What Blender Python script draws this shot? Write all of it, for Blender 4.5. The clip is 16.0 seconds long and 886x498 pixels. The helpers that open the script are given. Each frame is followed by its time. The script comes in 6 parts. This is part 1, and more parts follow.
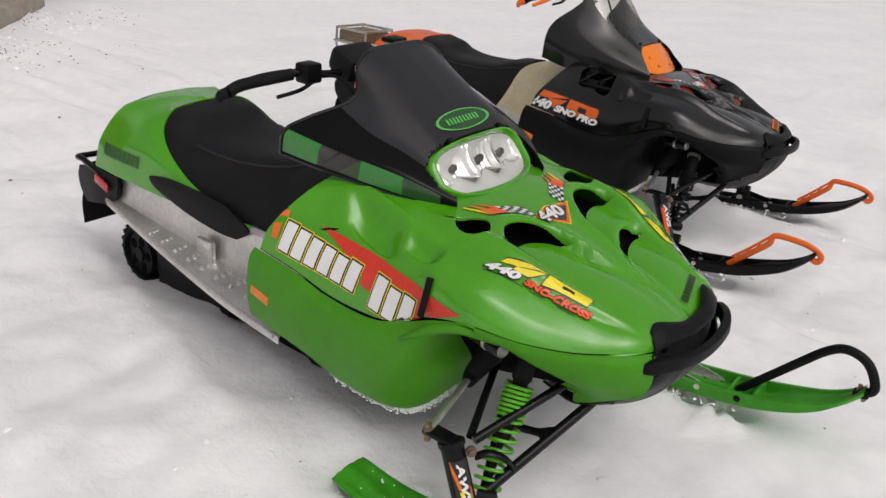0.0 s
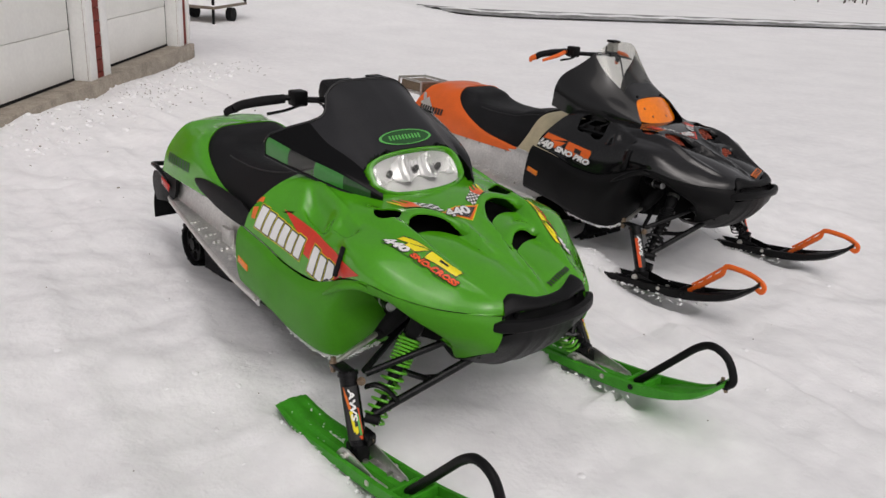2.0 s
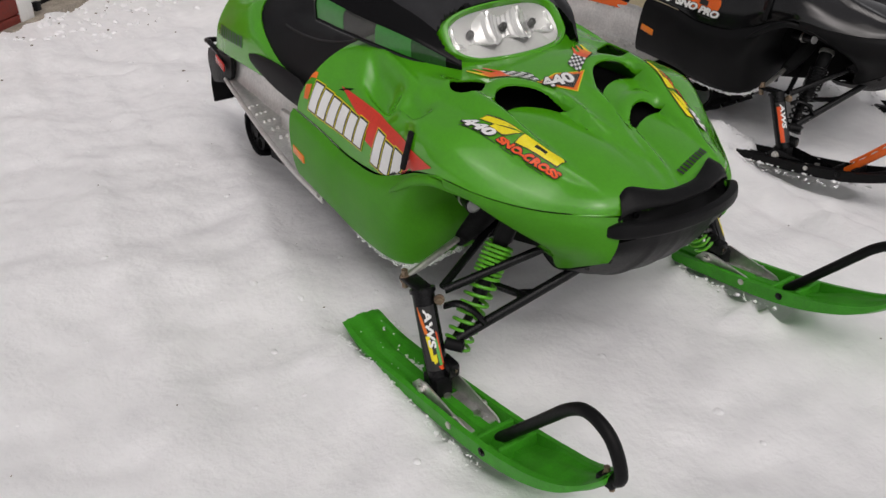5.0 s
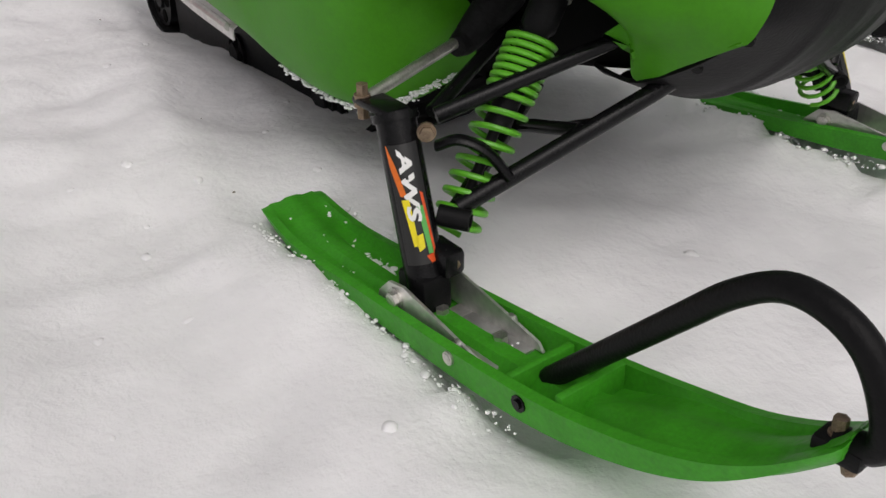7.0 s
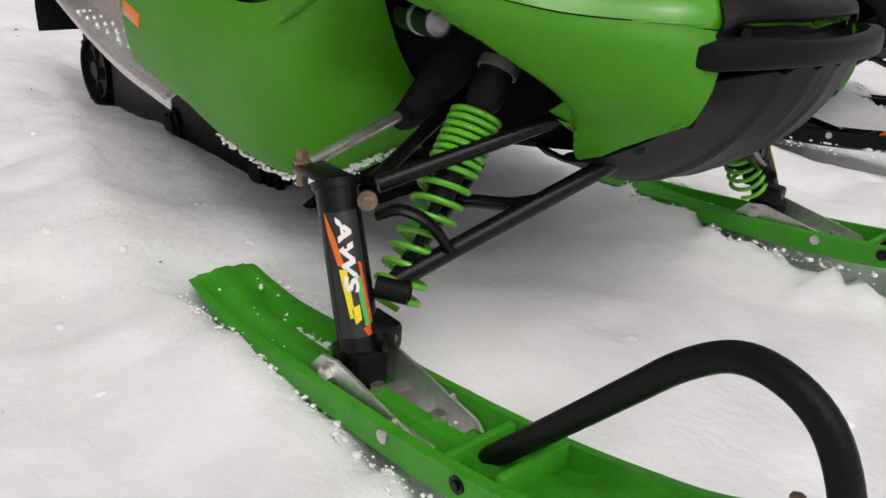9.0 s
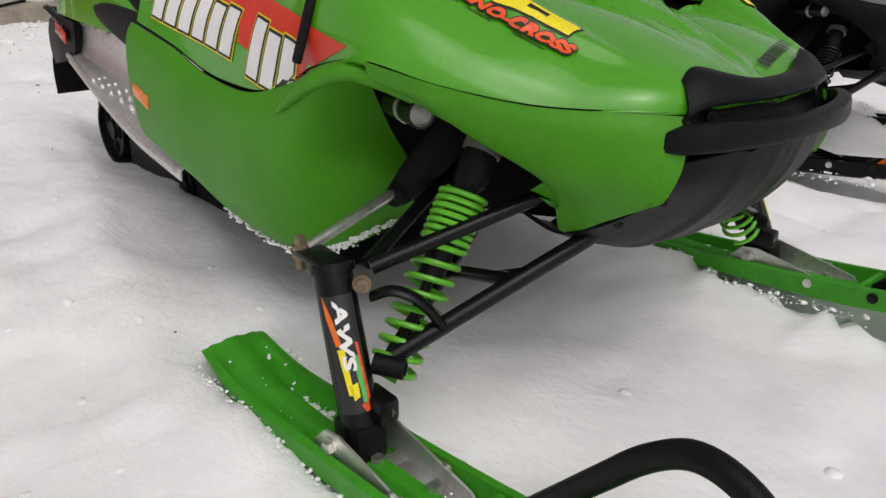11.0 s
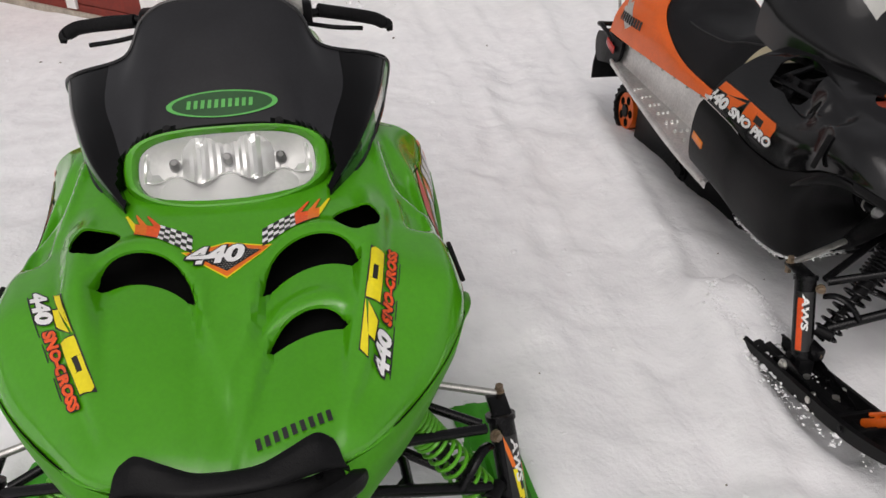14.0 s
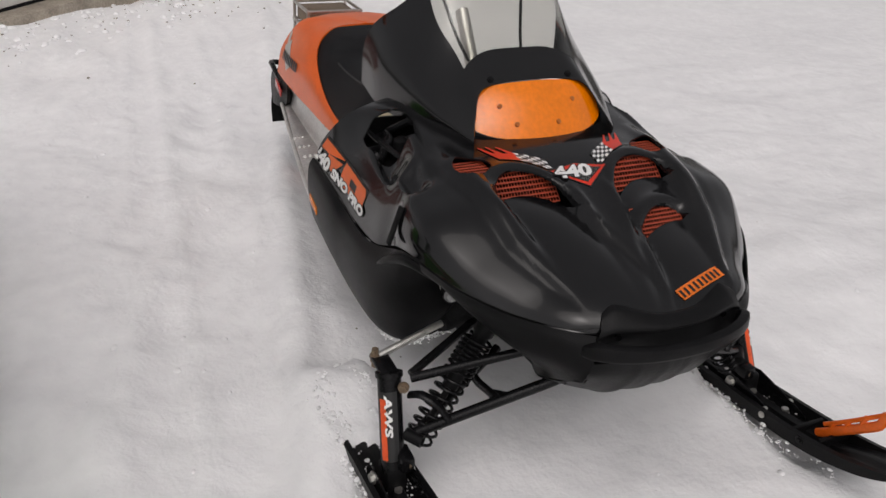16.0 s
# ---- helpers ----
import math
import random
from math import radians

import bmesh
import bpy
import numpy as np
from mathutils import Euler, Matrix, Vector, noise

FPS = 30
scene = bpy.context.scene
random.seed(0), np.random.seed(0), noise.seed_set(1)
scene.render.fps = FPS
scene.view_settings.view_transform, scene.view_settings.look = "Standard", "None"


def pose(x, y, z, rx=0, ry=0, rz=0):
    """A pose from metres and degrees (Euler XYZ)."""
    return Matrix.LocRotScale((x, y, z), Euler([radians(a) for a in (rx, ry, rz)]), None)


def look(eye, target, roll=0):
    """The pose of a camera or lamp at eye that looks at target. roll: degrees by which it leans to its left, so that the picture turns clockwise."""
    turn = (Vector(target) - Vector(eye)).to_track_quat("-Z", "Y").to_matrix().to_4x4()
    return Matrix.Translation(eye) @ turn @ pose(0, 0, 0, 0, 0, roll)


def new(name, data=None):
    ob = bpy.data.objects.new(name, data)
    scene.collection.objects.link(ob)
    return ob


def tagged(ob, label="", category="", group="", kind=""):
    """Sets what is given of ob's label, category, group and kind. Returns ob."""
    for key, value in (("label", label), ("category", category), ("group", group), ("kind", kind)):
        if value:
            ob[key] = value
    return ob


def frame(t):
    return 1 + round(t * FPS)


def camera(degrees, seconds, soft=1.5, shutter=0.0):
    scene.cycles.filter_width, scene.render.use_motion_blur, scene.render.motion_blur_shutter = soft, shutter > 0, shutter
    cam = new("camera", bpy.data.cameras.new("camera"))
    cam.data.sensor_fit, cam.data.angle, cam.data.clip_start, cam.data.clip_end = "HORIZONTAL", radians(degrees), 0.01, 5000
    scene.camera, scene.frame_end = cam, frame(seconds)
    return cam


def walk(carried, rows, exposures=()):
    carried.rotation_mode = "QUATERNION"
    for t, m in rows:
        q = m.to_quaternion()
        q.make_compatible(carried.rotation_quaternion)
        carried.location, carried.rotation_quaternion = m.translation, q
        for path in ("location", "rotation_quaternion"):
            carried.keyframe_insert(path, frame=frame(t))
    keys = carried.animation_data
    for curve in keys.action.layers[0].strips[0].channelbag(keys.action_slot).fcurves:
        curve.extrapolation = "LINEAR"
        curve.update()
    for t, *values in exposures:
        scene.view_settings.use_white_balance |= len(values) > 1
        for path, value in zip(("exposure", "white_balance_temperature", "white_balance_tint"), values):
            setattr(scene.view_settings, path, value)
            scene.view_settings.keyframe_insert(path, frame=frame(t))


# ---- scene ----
cam = camera(57.11, 16.0)
PATH = [
    (0, (0.9998, -1.7467, 1.5422), (-0.1298, -0.3316, 0.6928), 4.07),
    (0.5, (1.3262, -1.8006, 1.5839), (0.1477, -0.4210, 0.7426), 5.10),
    (1, (1.6482, -1.7241, 1.5899), (0.3974, -0.4027, 0.7595), 5.30),
    (1.5, (1.8292, -1.7063, 1.5890), (0.4567, -0.4601, 0.8384), 4.86),
    (2, (1.9059, -1.7322, 1.6120), (0.4941, -0.5198, 0.8792), 4.09),
    (2.5, (2.0164, -1.6290, 1.5968), (0.5715, -0.4496, 0.8746), 4.53),
    (3, (2.1093, -1.5585, 1.5863), (0.5919, -0.4713, 0.8683), 4.08),
    (3.5, (2.0874, -1.5388, 1.5748), (0.5411, -0.4909, 0.8601), 3.78),
    (4, (1.9846, -1.5194, 1.5112), (0.4476, -0.5187, 0.7135), 2.71),
    (4.2, (1.9012, -1.5178, 1.4933), (0.3790, -0.5387, 0.6423), 1.86),
    (6.3, (1.0301, -1.0990, 1.0270), (-0.3166, -0.1127, -0.0746), -0.40),
    (6.5, (0.9920, -1.0839, 0.9126), (-0.3552, -0.0835, -0.1758), 0.15),
    (7, (0.9541, -1.0734, 0.7380), (-0.4259, -0.0589, -0.2945), 0.47),
    (7.5, (0.9416, -1.0633, 0.7113), (-0.4245, 0.0519, -0.2322), 2.79),
    (8, (0.9375, -1.0689, 0.6999), (-0.4098, 0.1114, -0.1898), 4.60),
    (8.5, (0.9335, -1.0691, 0.6944), (-0.4301, 0.1364, -0.1346), 4.82),
    (8.7, (0.9330, -1.0695, 0.6945), (-0.4305, 0.1380, -0.1320), 4.80),
    (10.8, (0.9682, -1.0655, 0.7371), (-0.4554, 0.1238, -0.0105), 2.25),
    (11, (0.9755, -1.0519, 0.8026), (-0.4400, 0.1177, 0.0097), 1.66),
    (11.5, (1.0373, -0.9662, 1.2295), (-0.2611, 0.0455, 0.0935), 1.39),
    (12, (1.1425, -0.8671, 1.4781), (-0.2389, 0.0334, 0.3463), 0.85),
    (12.5, (1.1622, -0.6306, 1.4981), (-0.2881, 0.1948, 0.3957), 3.46),
    (13, (1.2489, -0.3439, 1.5437), (-0.3492, 0.1728, 0.4577), -0.74),
    (13.5, (1.3796, -0.0591, 1.5693), (-0.2882, 0.2976, 0.5247), -0.88),
    (14, (1.3357, 0.2241, 1.5298), (-0.3621, 0.4580, 0.4988), -1.02),
    (14.5, (1.3034, 0.5409, 1.5590), (-0.3915, 0.7493, 0.5180), -0.24),
    (15, (1.3106, 0.8249, 1.5329), (-0.3798, 1.0525, 0.4885), 0.82),
    (15.5, (1.2227, 0.9567, 1.5247), (-0.4570, 1.2834, 0.4894), -0.45),
    (16, (1.0765, 1.0495, 1.4959), (-0.5503, 1.6549, 0.5024), 1.14),
]
STOPS = [(0, -.13), (1, -.23), (3.5, -.24), (6.5, -.39), (7, -.28), (7.5, -.22), (8.5, -.06), (11, -.12), (12.5, -.20), (14, -.22), (15, -.28), (16, -.32)]  # exposures
walk(cam, [(t, look(eye, target, roll)) for t, eye, target, roll in PATH], [(t, e, 6680, 14) for t, e in STOPS])

# ---------------- light ----------------
world = bpy.data.worlds.new("overcast_sky")
scene.world = world
world.use_nodes = True
wn, wl = world.node_tree.nodes, world.node_tree.links
sky = wn.new("ShaderNodeTexSky")
sky.sky_type, sky.sun_disc = "NISHITA", False
sky.sun_elevation, sky.sun_rotation = radians(55), radians(108)
sky.air_density, sky.dust_density = 1.0, 4.0
grey = wn.new("ShaderNodeHueSaturation")
grey.inputs["Saturation"].default_value = 0.12
wl.new(sky.outputs[0], grey.inputs["Color"])
wl.new(grey.outputs[0], wn["Background"].inputs["Color"])
wn["Background"].inputs["Strength"].default_value = 0.124
sun_data = bpy.data.lights.new("sun", "SUN")
sun_data.energy, sun_data.angle, sun_data.color = 0.55, radians(60), (1.0, 0.97, 0.93)
sun = new("sun", sun_data)
sun.matrix_world = look((6.6, -2.1, 9.9), (0, 0, 0))


# ---------------- materials ----------------
def mat(name, color, rough=0.5, metal=0.0, coat=0.0, vary=0.06, scale=14.0, bump=0.0, bump_scale=120.0, second=None, spec=0.5):
    """A principled material with variation of colour at two scales, roughness wear and fine relief."""
    m = bpy.data.materials.new(name)
    m.use_nodes = True
    n, l = m.node_tree.nodes, m.node_tree.links
    p = n["Principled BSDF"]
    p.inputs["Metallic"].default_value = metal
    p.inputs["Coat Weight"].default_value = coat
    p.inputs["Coat Roughness"].default_value = 0.06
    p.inputs["Specular IOR Level"].default_value = spec
    tc = n.new("ShaderNodeTexCoord")
    big, fine = n.new("ShaderNodeTexNoise"), n.new("ShaderNodeTexNoise")
    big.inputs["Scale"].default_value, fine.inputs["Scale"].default_value = scale, scale * 9
    big.inputs["Detail"].default_value = fine.inputs["Detail"].default_value = 4
    for q in (big, fine):
        l.new(tc.outputs["Object"], q.inputs["Vector"])
    add = n.new("ShaderNodeMath")
    add.operation = "ADD"
    l.new(big.outputs["Fac"], add.inputs[0])
    l.new(fine.outputs["Fac"], add.inputs[1])
    ramp = n.new("ShaderNodeMapRange")
    ramp.inputs["From Min"].default_value, ramp.inputs["From Max"].default_value = 0.7, 1.3
    l.new(add.outputs[0], ramp.inputs["Value"])
    mix = n.new("ShaderNodeMix")
    mix.data_type = "RGBA"
    l.new(ramp.outputs[0], mix.inputs["Factor"])
    c2 = second or tuple(min(1, c * (1 + 2 * vary)) for c in color)
    mix.inputs["A"].default_value = (*[c * (1 - vary) for c in color], 1)
    mix.inputs["B"].default_value = (*c2, 1)
    l.new(mix.outputs["Result"], p.inputs["Base Color"])
    rr = n.new("ShaderNodeMapRange")
    rr.inputs["To Min"].default_value, rr.inputs["To Max"].default_value = max(0.02, rough * 0.85), min(1, rough * 1.2)
    l.new(fine.outputs["Fac"], rr.inputs["Value"])
    l.new(rr.outputs[0], p.inputs["Roughness"])
    if bump:
        bn = n.new("ShaderNodeTexNoise")
        bn.inputs["Scale"].default_value, bn.inputs["Detail"].default_value = bump_scale, 5
        l.new(tc.outputs["Object"], bn.inputs["Vector"])
        b = n.new("ShaderNodeBump")
        b.inputs["Strength"].default_value, b.inputs["Distance"].default_value = bump, 0.01
        l.new(bn.outputs["Fac"], b.inputs["Height"])
        l.new(b.outputs[0], p.inputs["Normal"])
    return m


def snow_material():
    m = mat("snow", (0.86, 0.86, 0.868), 0.75, vary=0.03, scale=1.3, bump=0.0, second=(0.93, 0.93, 0.934))
    n, l = m.node_tree.nodes, m.node_tree.links
    p = n["Principled BSDF"]
    p.inputs["Subsurface Weight"].default_value = 0.0
    tc = n.new("ShaderNodeTexCoord")
    prev = None
    for scale_, strength, dist in ((5, 0.26, 0.05), (17, 0.30, 0.02), (60, 0.18, 0.008), (170, 0.12, 0.003)):
        t = n.new("ShaderNodeTexNoise")
        t.inputs["Scale"].default_value, t.inputs["Detail"].default_value, t.inputs["Roughness"].default_value = scale_, 6, 0.6
        l.new(tc.outputs["Object"], t.inputs["Vector"])
        b = n.new("ShaderNodeBump")
        b.inputs["Strength"].default_value, b.inputs["Distance"].default_value = strength, dist
        l.new(t.outputs["Fac"], b.inputs["Height"])
        if prev:
            l.new(prev.outputs[0], b.inputs["Normal"])
        prev = b
    l.new(prev.outputs[0], p.inputs["Normal"])
    return m


SNOW = snow_material()
GREEN = mat("green_gloss_plastic", (0.062, 0.315, 0.006), 0.16, coat=0.5, vary=0.04, bump=0.008, bump_scale=300, spec=0.4)
GREEN_SATIN = mat("green_satin_plastic", (0.050, 0.250, 0.005), 0.48, vary=0.06, bump=0.05, bump_scale=240, spec=0.3)
GREEN_SKI = mat("green_ski_plastic", (0.040, 0.285, 0.014), 0.45, vary=0.12, scale=22, bump=0.12, bump_scale=90, spec=0.3)
BLACK_GLOSS = mat("black_gloss_plastic", (0.0050, 0.0050, 0.0054), 0.13, coat=0.35, vary=0.15, bump=0.010, spec=0.35)
BLACK = mat("black_satin_plastic", (0.0048, 0.0048, 0.0052), 0.42, vary=0.2, bump=0.12, bump_scale=260, spec=0.14)
BLACK_TUBE = mat("black_painted_steel", (0.0045, 0.0045, 0.005), 0.25, vary=0.2, bump=0.04, spec=0.2)
RUBBER = mat("black_rubber", (0.010, 0.010, 0.0105), 0.6, vary=0.25, bump=0.2, bump_scale=150, spec=0.08)
VINYL = mat("black_seat_vinyl", (0.0095, 0.0095, 0.0105), 0.5, vary=0.15, bump=0.25, bump_scale=420, spec=0.15)
# near-black that paints the shade inside openings and recesses; also the seam gasket's colour
DARK = mat("cavity_shade_black", (0.004, 0.004, 0.004), 0.9, vary=0.3, spec=0.05)
WS_BLACK = mat("black_windshield_plastic", (0.017, 0.017, 0.019), 0.34, coat=0.1, vary=0.1, bump=0.015, spec=0.3)
WS_GLOSS = mat("polished_black_plastic", (0.003, 0.003, 0.0033), 0.07, coat=0.06, vary=0.1, spec=0.14)
CHECK = mat("translucent_green_check", (0.03, 0.20, 0.03), 0.3, coat=0.3, vary=0.1)
CHECK_DARK = mat("smoked_green_check", (0.013, 0.060, 0.014), 0.25, coat=0.3, vary=0.1)
ALU = mat("brushed_aluminium", (0.62, 0.61, 0.59), 0.38, metal=0.85, vary=0.12, scale=9, bump=0.08, bump_scale=70)
STEEL = mat("zinc_steel", (0.5, 0.49, 0.46), 0.35, metal=0.9, vary=0.2, scale=40)
RUST = mat("rusty_bolt", (0.19, 0.14, 0.095), 0.5, metal=0.6, vary=0.4, scale=90, bump=0.2)
CHROME = mat("bright_reflector", (0.88, 0.88, 0.87), 0.17, metal=0.6, vary=0.05)
BULB = mat("grey_bulb_shield", (0.09, 0.09, 0.09), 0.3, metal=0.6, vary=0.1)
GREY = mat("grey_lamp_socket", (0.22, 0.22, 0.22), 0.4, metal=0.5, vary=0.1)
STUD = mat("brown_orange_stud", (0.38, 0.10, 0.01), 0.4, vary=0.1)
PALE = mat("pale_reflector_floor", (0.72, 0.72, 0.71), 0.35, metal=0.2, vary=0.05)
WHITE = mat("white_vinyl", (0.78, 0.78, 0.77), 0.35, vary=0.03)
RED = mat("red_vinyl", (0.62, 0.035, 0.015), 0.35, vary=0.08)
ORANGE_RED = mat("orange_red_vinyl", (0.72, 0.085, 0.015), 0.35, vary=0.15)
ORANGE = mat("orange_vinyl", (0.75, 0.16, 0.015), 0.35, vary=0.08)
YELLOW = mat("yellow_vinyl", (0.80, 0.68, 0.01), 0.35, vary=0.05)
BLACK_INK = mat("black_vinyl", (0.012, 0.012, 0.012), 0.4, vary=0.1)
DKGREEN = mat("dark_green_vinyl", (0.012, 0.07, 0.015), 0.35, vary=0.1)
LTGREEN = mat("bright_green_vinyl", (0.1, 0.42, 0.09), 0.35, vary=0.06)
ORANGE_PAINT = mat("orange_paint", (0.72, 0.115, 0.008), 0.35, coat=0.2, vary=0.06, bump=0.03)
ORANGE_LENS = mat("orange_lens_cover", (0.85, 0.2, 0.0), 0.2, coat=0.3, vary=0.08, scale=9)
ORANGE_PLASTIC = mat("orange_plastic", (0.78, 0.13, 0.01), 0.4, vary=0.08)
GRILLE = mat("red_mesh", (0.34, 0.045, 0.014), 0.5, vary=0.2)
LAMP_RED = mat("red_tail_lens", (0.45, 0.02, 0.012), 0.2, coat=0.3, vary=0.1)
AMBER = mat("amber_reflector", (0.75, 0.2, 0.02), 0.25, vary=0.08)
CREAM = mat("cream_fuel_tank", (0.52, 0.45, 0.29), 0.5, vary=0.1, bump=0.05)
RED_WALL = mat("falu_red_boards", (0.17, 0.022, 0.013), 0.75, vary=0.18, scale=5, bump=0.25, bump_scale=40)
WHITE_WALL = mat("white_painted_wood", (0.8, 0.8, 0.78), 0.6, vary=0.04, scale=4, bump=0.08, bump_scale=50)
DOOR_WHITE = mat("off_white_door_steel", (0.80, 0.795, 0.76), 0.5, vary=0.03, scale=3)
CONCRETE = mat("concrete_plinth", (0.30, 0.262, 0.215), 0.85, vary=0.25, scale=6, bump=0.4, bump_scale=60)
ASPHALT = mat("wet_slushy_road", (0.13, 0.13, 0.13), 0.6, vary=0.25, scale=0.6, second=(0.42, 0.42, 0.42), bump=0.2, bump_scale=6)
WOOD = mat("weathered_wood", (0.16, 0.13, 0.10), 0.8, vary=0.25, bump=0.3)
BARK = mat("dark_bark", (0.05, 0.045, 0.04), 0.9, vary=0.3, bump=0.4)
TWIG = mat("bare_twigs", (0.07, 0.06, 0.052), 0.9, vary=0.4)
FIR = mat("dark_fir_needles", (0.035, 0.045, 0.035), 0.9, vary=0.4, scale=2)


def glass(name, tint, rough=0.03):
    m = bpy.data.materials.new(name)
    m.use_nodes = True
    n, l = m.node_tree.nodes, m.node_tree.links
    n.remove(n["Principled BSDF"])
    tr, gl, mx, fr = (n.new("ShaderNode" + k) for k in ("BsdfTransparent", "BsdfGlossy", "MixShader", "LayerWeight"))
    tr.inputs["Color"].default_value = (*tint, 1)
    gl.inputs["Roughness"].default_value = rough
    fr.inputs["Blend"].default_value = 0.5
    pw, sc_ = n.new("ShaderNodeMath"), n.new("ShaderNodeMath")
    pw.operation, sc_.operation = "POWER", "MULTIPLY_ADD"
    pw.inputs[1].default_value, sc_.inputs[1].default_value, sc_.inputs[2].default_value = 4.0, 0.6, 0.04
    l.new(fr.outputs["Facing"], pw.inputs[0])
    l.new(pw.outputs[0], sc_.inputs[0])
    l.new(sc_.outputs[0], mx.inputs["Fac"])
    l.new(tr.outputs[0], mx.inputs[1])
    l.new(gl.outputs[0], mx.inputs[2])
    l.new(mx.outputs[0], n["Material Output"].inputs["Surface"])
    return m


CLEAR = glass("clear_lens", (0.93, 0.93, 0.92))
SMOKE = glass("smoked_windshield", (0.84, 0.84, 0.81))


# ---------------- mesh helpers ----------------
def part(name, bm, material, parent=None, label="", smooth=True):
    """Links a bmesh as one mesh object under a thing or a part."""
    me = bpy.data.meshes.new(name)
    bmesh.ops.recalc_face_normals(bm, faces=bm.faces)
    bm.to_mesh(me)
    bm.free()
    for mm in (material if isinstance(material, (list, tuple)) else [material]):
        me.materials.append(mm)
    if smooth:
        me.shade_smooth()
        me.set_sharp_from_angle(angle=radians(42))
    ob = new(name, me)
    if parent is not None:
        ob.parent = parent
    if label:
        tagged(ob, label)
    return ob


def thing(name, label, category, group="", kind=""):
    return tagged(new(name), label, category, group, kind)


def cr(p0, p1, p2, p3, t):
    return 0.5 * (2 * p1 + (p2 - p0) * t + (2 * p0 - 5 * p1 + 4 * p2 - p3) * t * t + (3 * p1 - p0 - 3 * p2 + p3) * t ** 3)


def spline(pts, n):
    """n + 1 points of a smooth curve through pts."""
    P = np.array(pts, float)
    k = len(P) - 1
    out = []
    for i in range(n + 1):
        s = i / n * k
        j = min(int(s), k - 1)
        t = s - j
        a = P[j - 1] if j else 2 * P[0] - P[1]
        d = P[j + 2] if j + 2 <= k else 2 * P[k] - P[k - 1]
        out.append(cr(a, P[j], P[j + 1], d, t))
    return np.array(out)


def surface(rows, nu, nv):
    """A smooth grid of points through rows of control points: shape (nu + 1, nv + 1, 3)."""
    across = np.array([spline(r, nv) for r in rows])
    return np.stack([spline(across[:, j], nu) for j in range(nv + 1)], axis=1)


def grid_bm(G, close_u=False, close_v=False, bm=None, mats=None):
    bm = bm or bmesh.new()
    nu, nv = G.shape[:2]
    V = [[bm.verts.new(G[i, j]) for j in range(nv)] for i in range(nu)]
    for i in range(nu - (0 if close_u else 1)):
        for j in range(nv - (0 if close_v else 1)):
            try:
                fc = bm.faces.new((V[i][j], V[(i + 1) % nu][j], V[(i + 1) % nu][(j + 1) % nv], V[i][(j + 1) % nv]))
                if mats is not None:
                    fc.material_index = mats(i, j)
            except ValueError:
                pass
    return bm


def mirrored(G):
    """A half grid whose first column lies on the middle line, joined with its mirror image."""
    M = G[:, ::-1].copy()
    M[:, :, 1] *= -1
    return np.concatenate([M[:, :-1], G], axis=1)


def thick(bm, d):
    """Gives a sheet a thickness of d behind its face normals."""
    bmesh.ops.recalc_face_normals(bm, faces=bm.faces)
    bmesh.ops.solidify(bm, geom=bm.faces[:], thickness=d)
    return bm


def tube(points, r, n=10, seg=0, bm=None, caps=True, squash=1.0):
    """A round bar along points; r is one radius or one for each point; seg > 0 smooths the line."""
    P = np.array(points, float)
    R = np.full(len(P), r, float) if np.isscalar(r) else np.array(r, float)
    if seg:
        R = np.interp(np.linspace(0, 1, seg + 1), np.linspace(0, 1, len(R)), R)
        P = spline(P, seg)
    bm = bm or bmesh.new()
    T = np.gradient(P, axis=0)
    up = Vector((0, 0, 1)) if abs(Vector(T[0]).normalized().z) < 0.9 else Vector((1, 0, 0))
    rings = []
    for p, t, q in zip(P, T, R):
        t = Vector(t).normalized()
        a = t.cross(up).normalized()
        b = a.cross(t)
        up = b
        rings.append([bm.verts.new(Vector(p) + float(q) * (math.cos(k) * a + squash * math.sin(k) * b)) for k in np.arange(n) * 2 * math.pi / n])
    for u, v in zip(rings, rings[1:]):
        for k in range(n):
            bm.faces.new((u[k], u[(k + 1) % n], v[(k + 1) % n], v[k]))
    if caps:
        bm.faces.new(rings[0])
        bm.faces.new(rings[-1])
    return bm


def strap(points, half, deep, n=48):
    """A flat moulded bar along level points: half its height at each point, and half its depth."""
    P = spline(points, n)
    n = len(P)
    H = np.interp(np.linspace(0, 1, n), np.linspace(0, 1, len(half)), half)
    shape = [(-.7, -1), (.45, -1), (.85, -.8), (1, -.4), (.92, .35), (.75, .85), (.4, 1), (-.7, 1), (-1, .6), (-1, -.6)]
    rows = []
    for i in range(n):
        t = P[min(i + 1, n - 1)] - P[max(i - 1, 0)]
        out = np.array([t[1], -t[0], 0]) / max(1e-6, math.hypot(t[0], t[1]))
        if out[0] < 0:
            out = -out
        k = min(1, (min(i, n - 1 - i) + .6) / 3)
        rows.append([list(P[i] + out * deep * k * a + np.array([0, 0, H[i] * k * b])) for a, b in shape])
    bm = grid_bm(np.array(rows), close_v=True)
    m = len(shape)
    bm.verts.ensure_lookup_table()
    bm.faces.new([bm.verts[j] for j in range(m)])
    bm.faces.new([bm.verts[(n - 1) * m + j] for j in range(m)])
    return bm


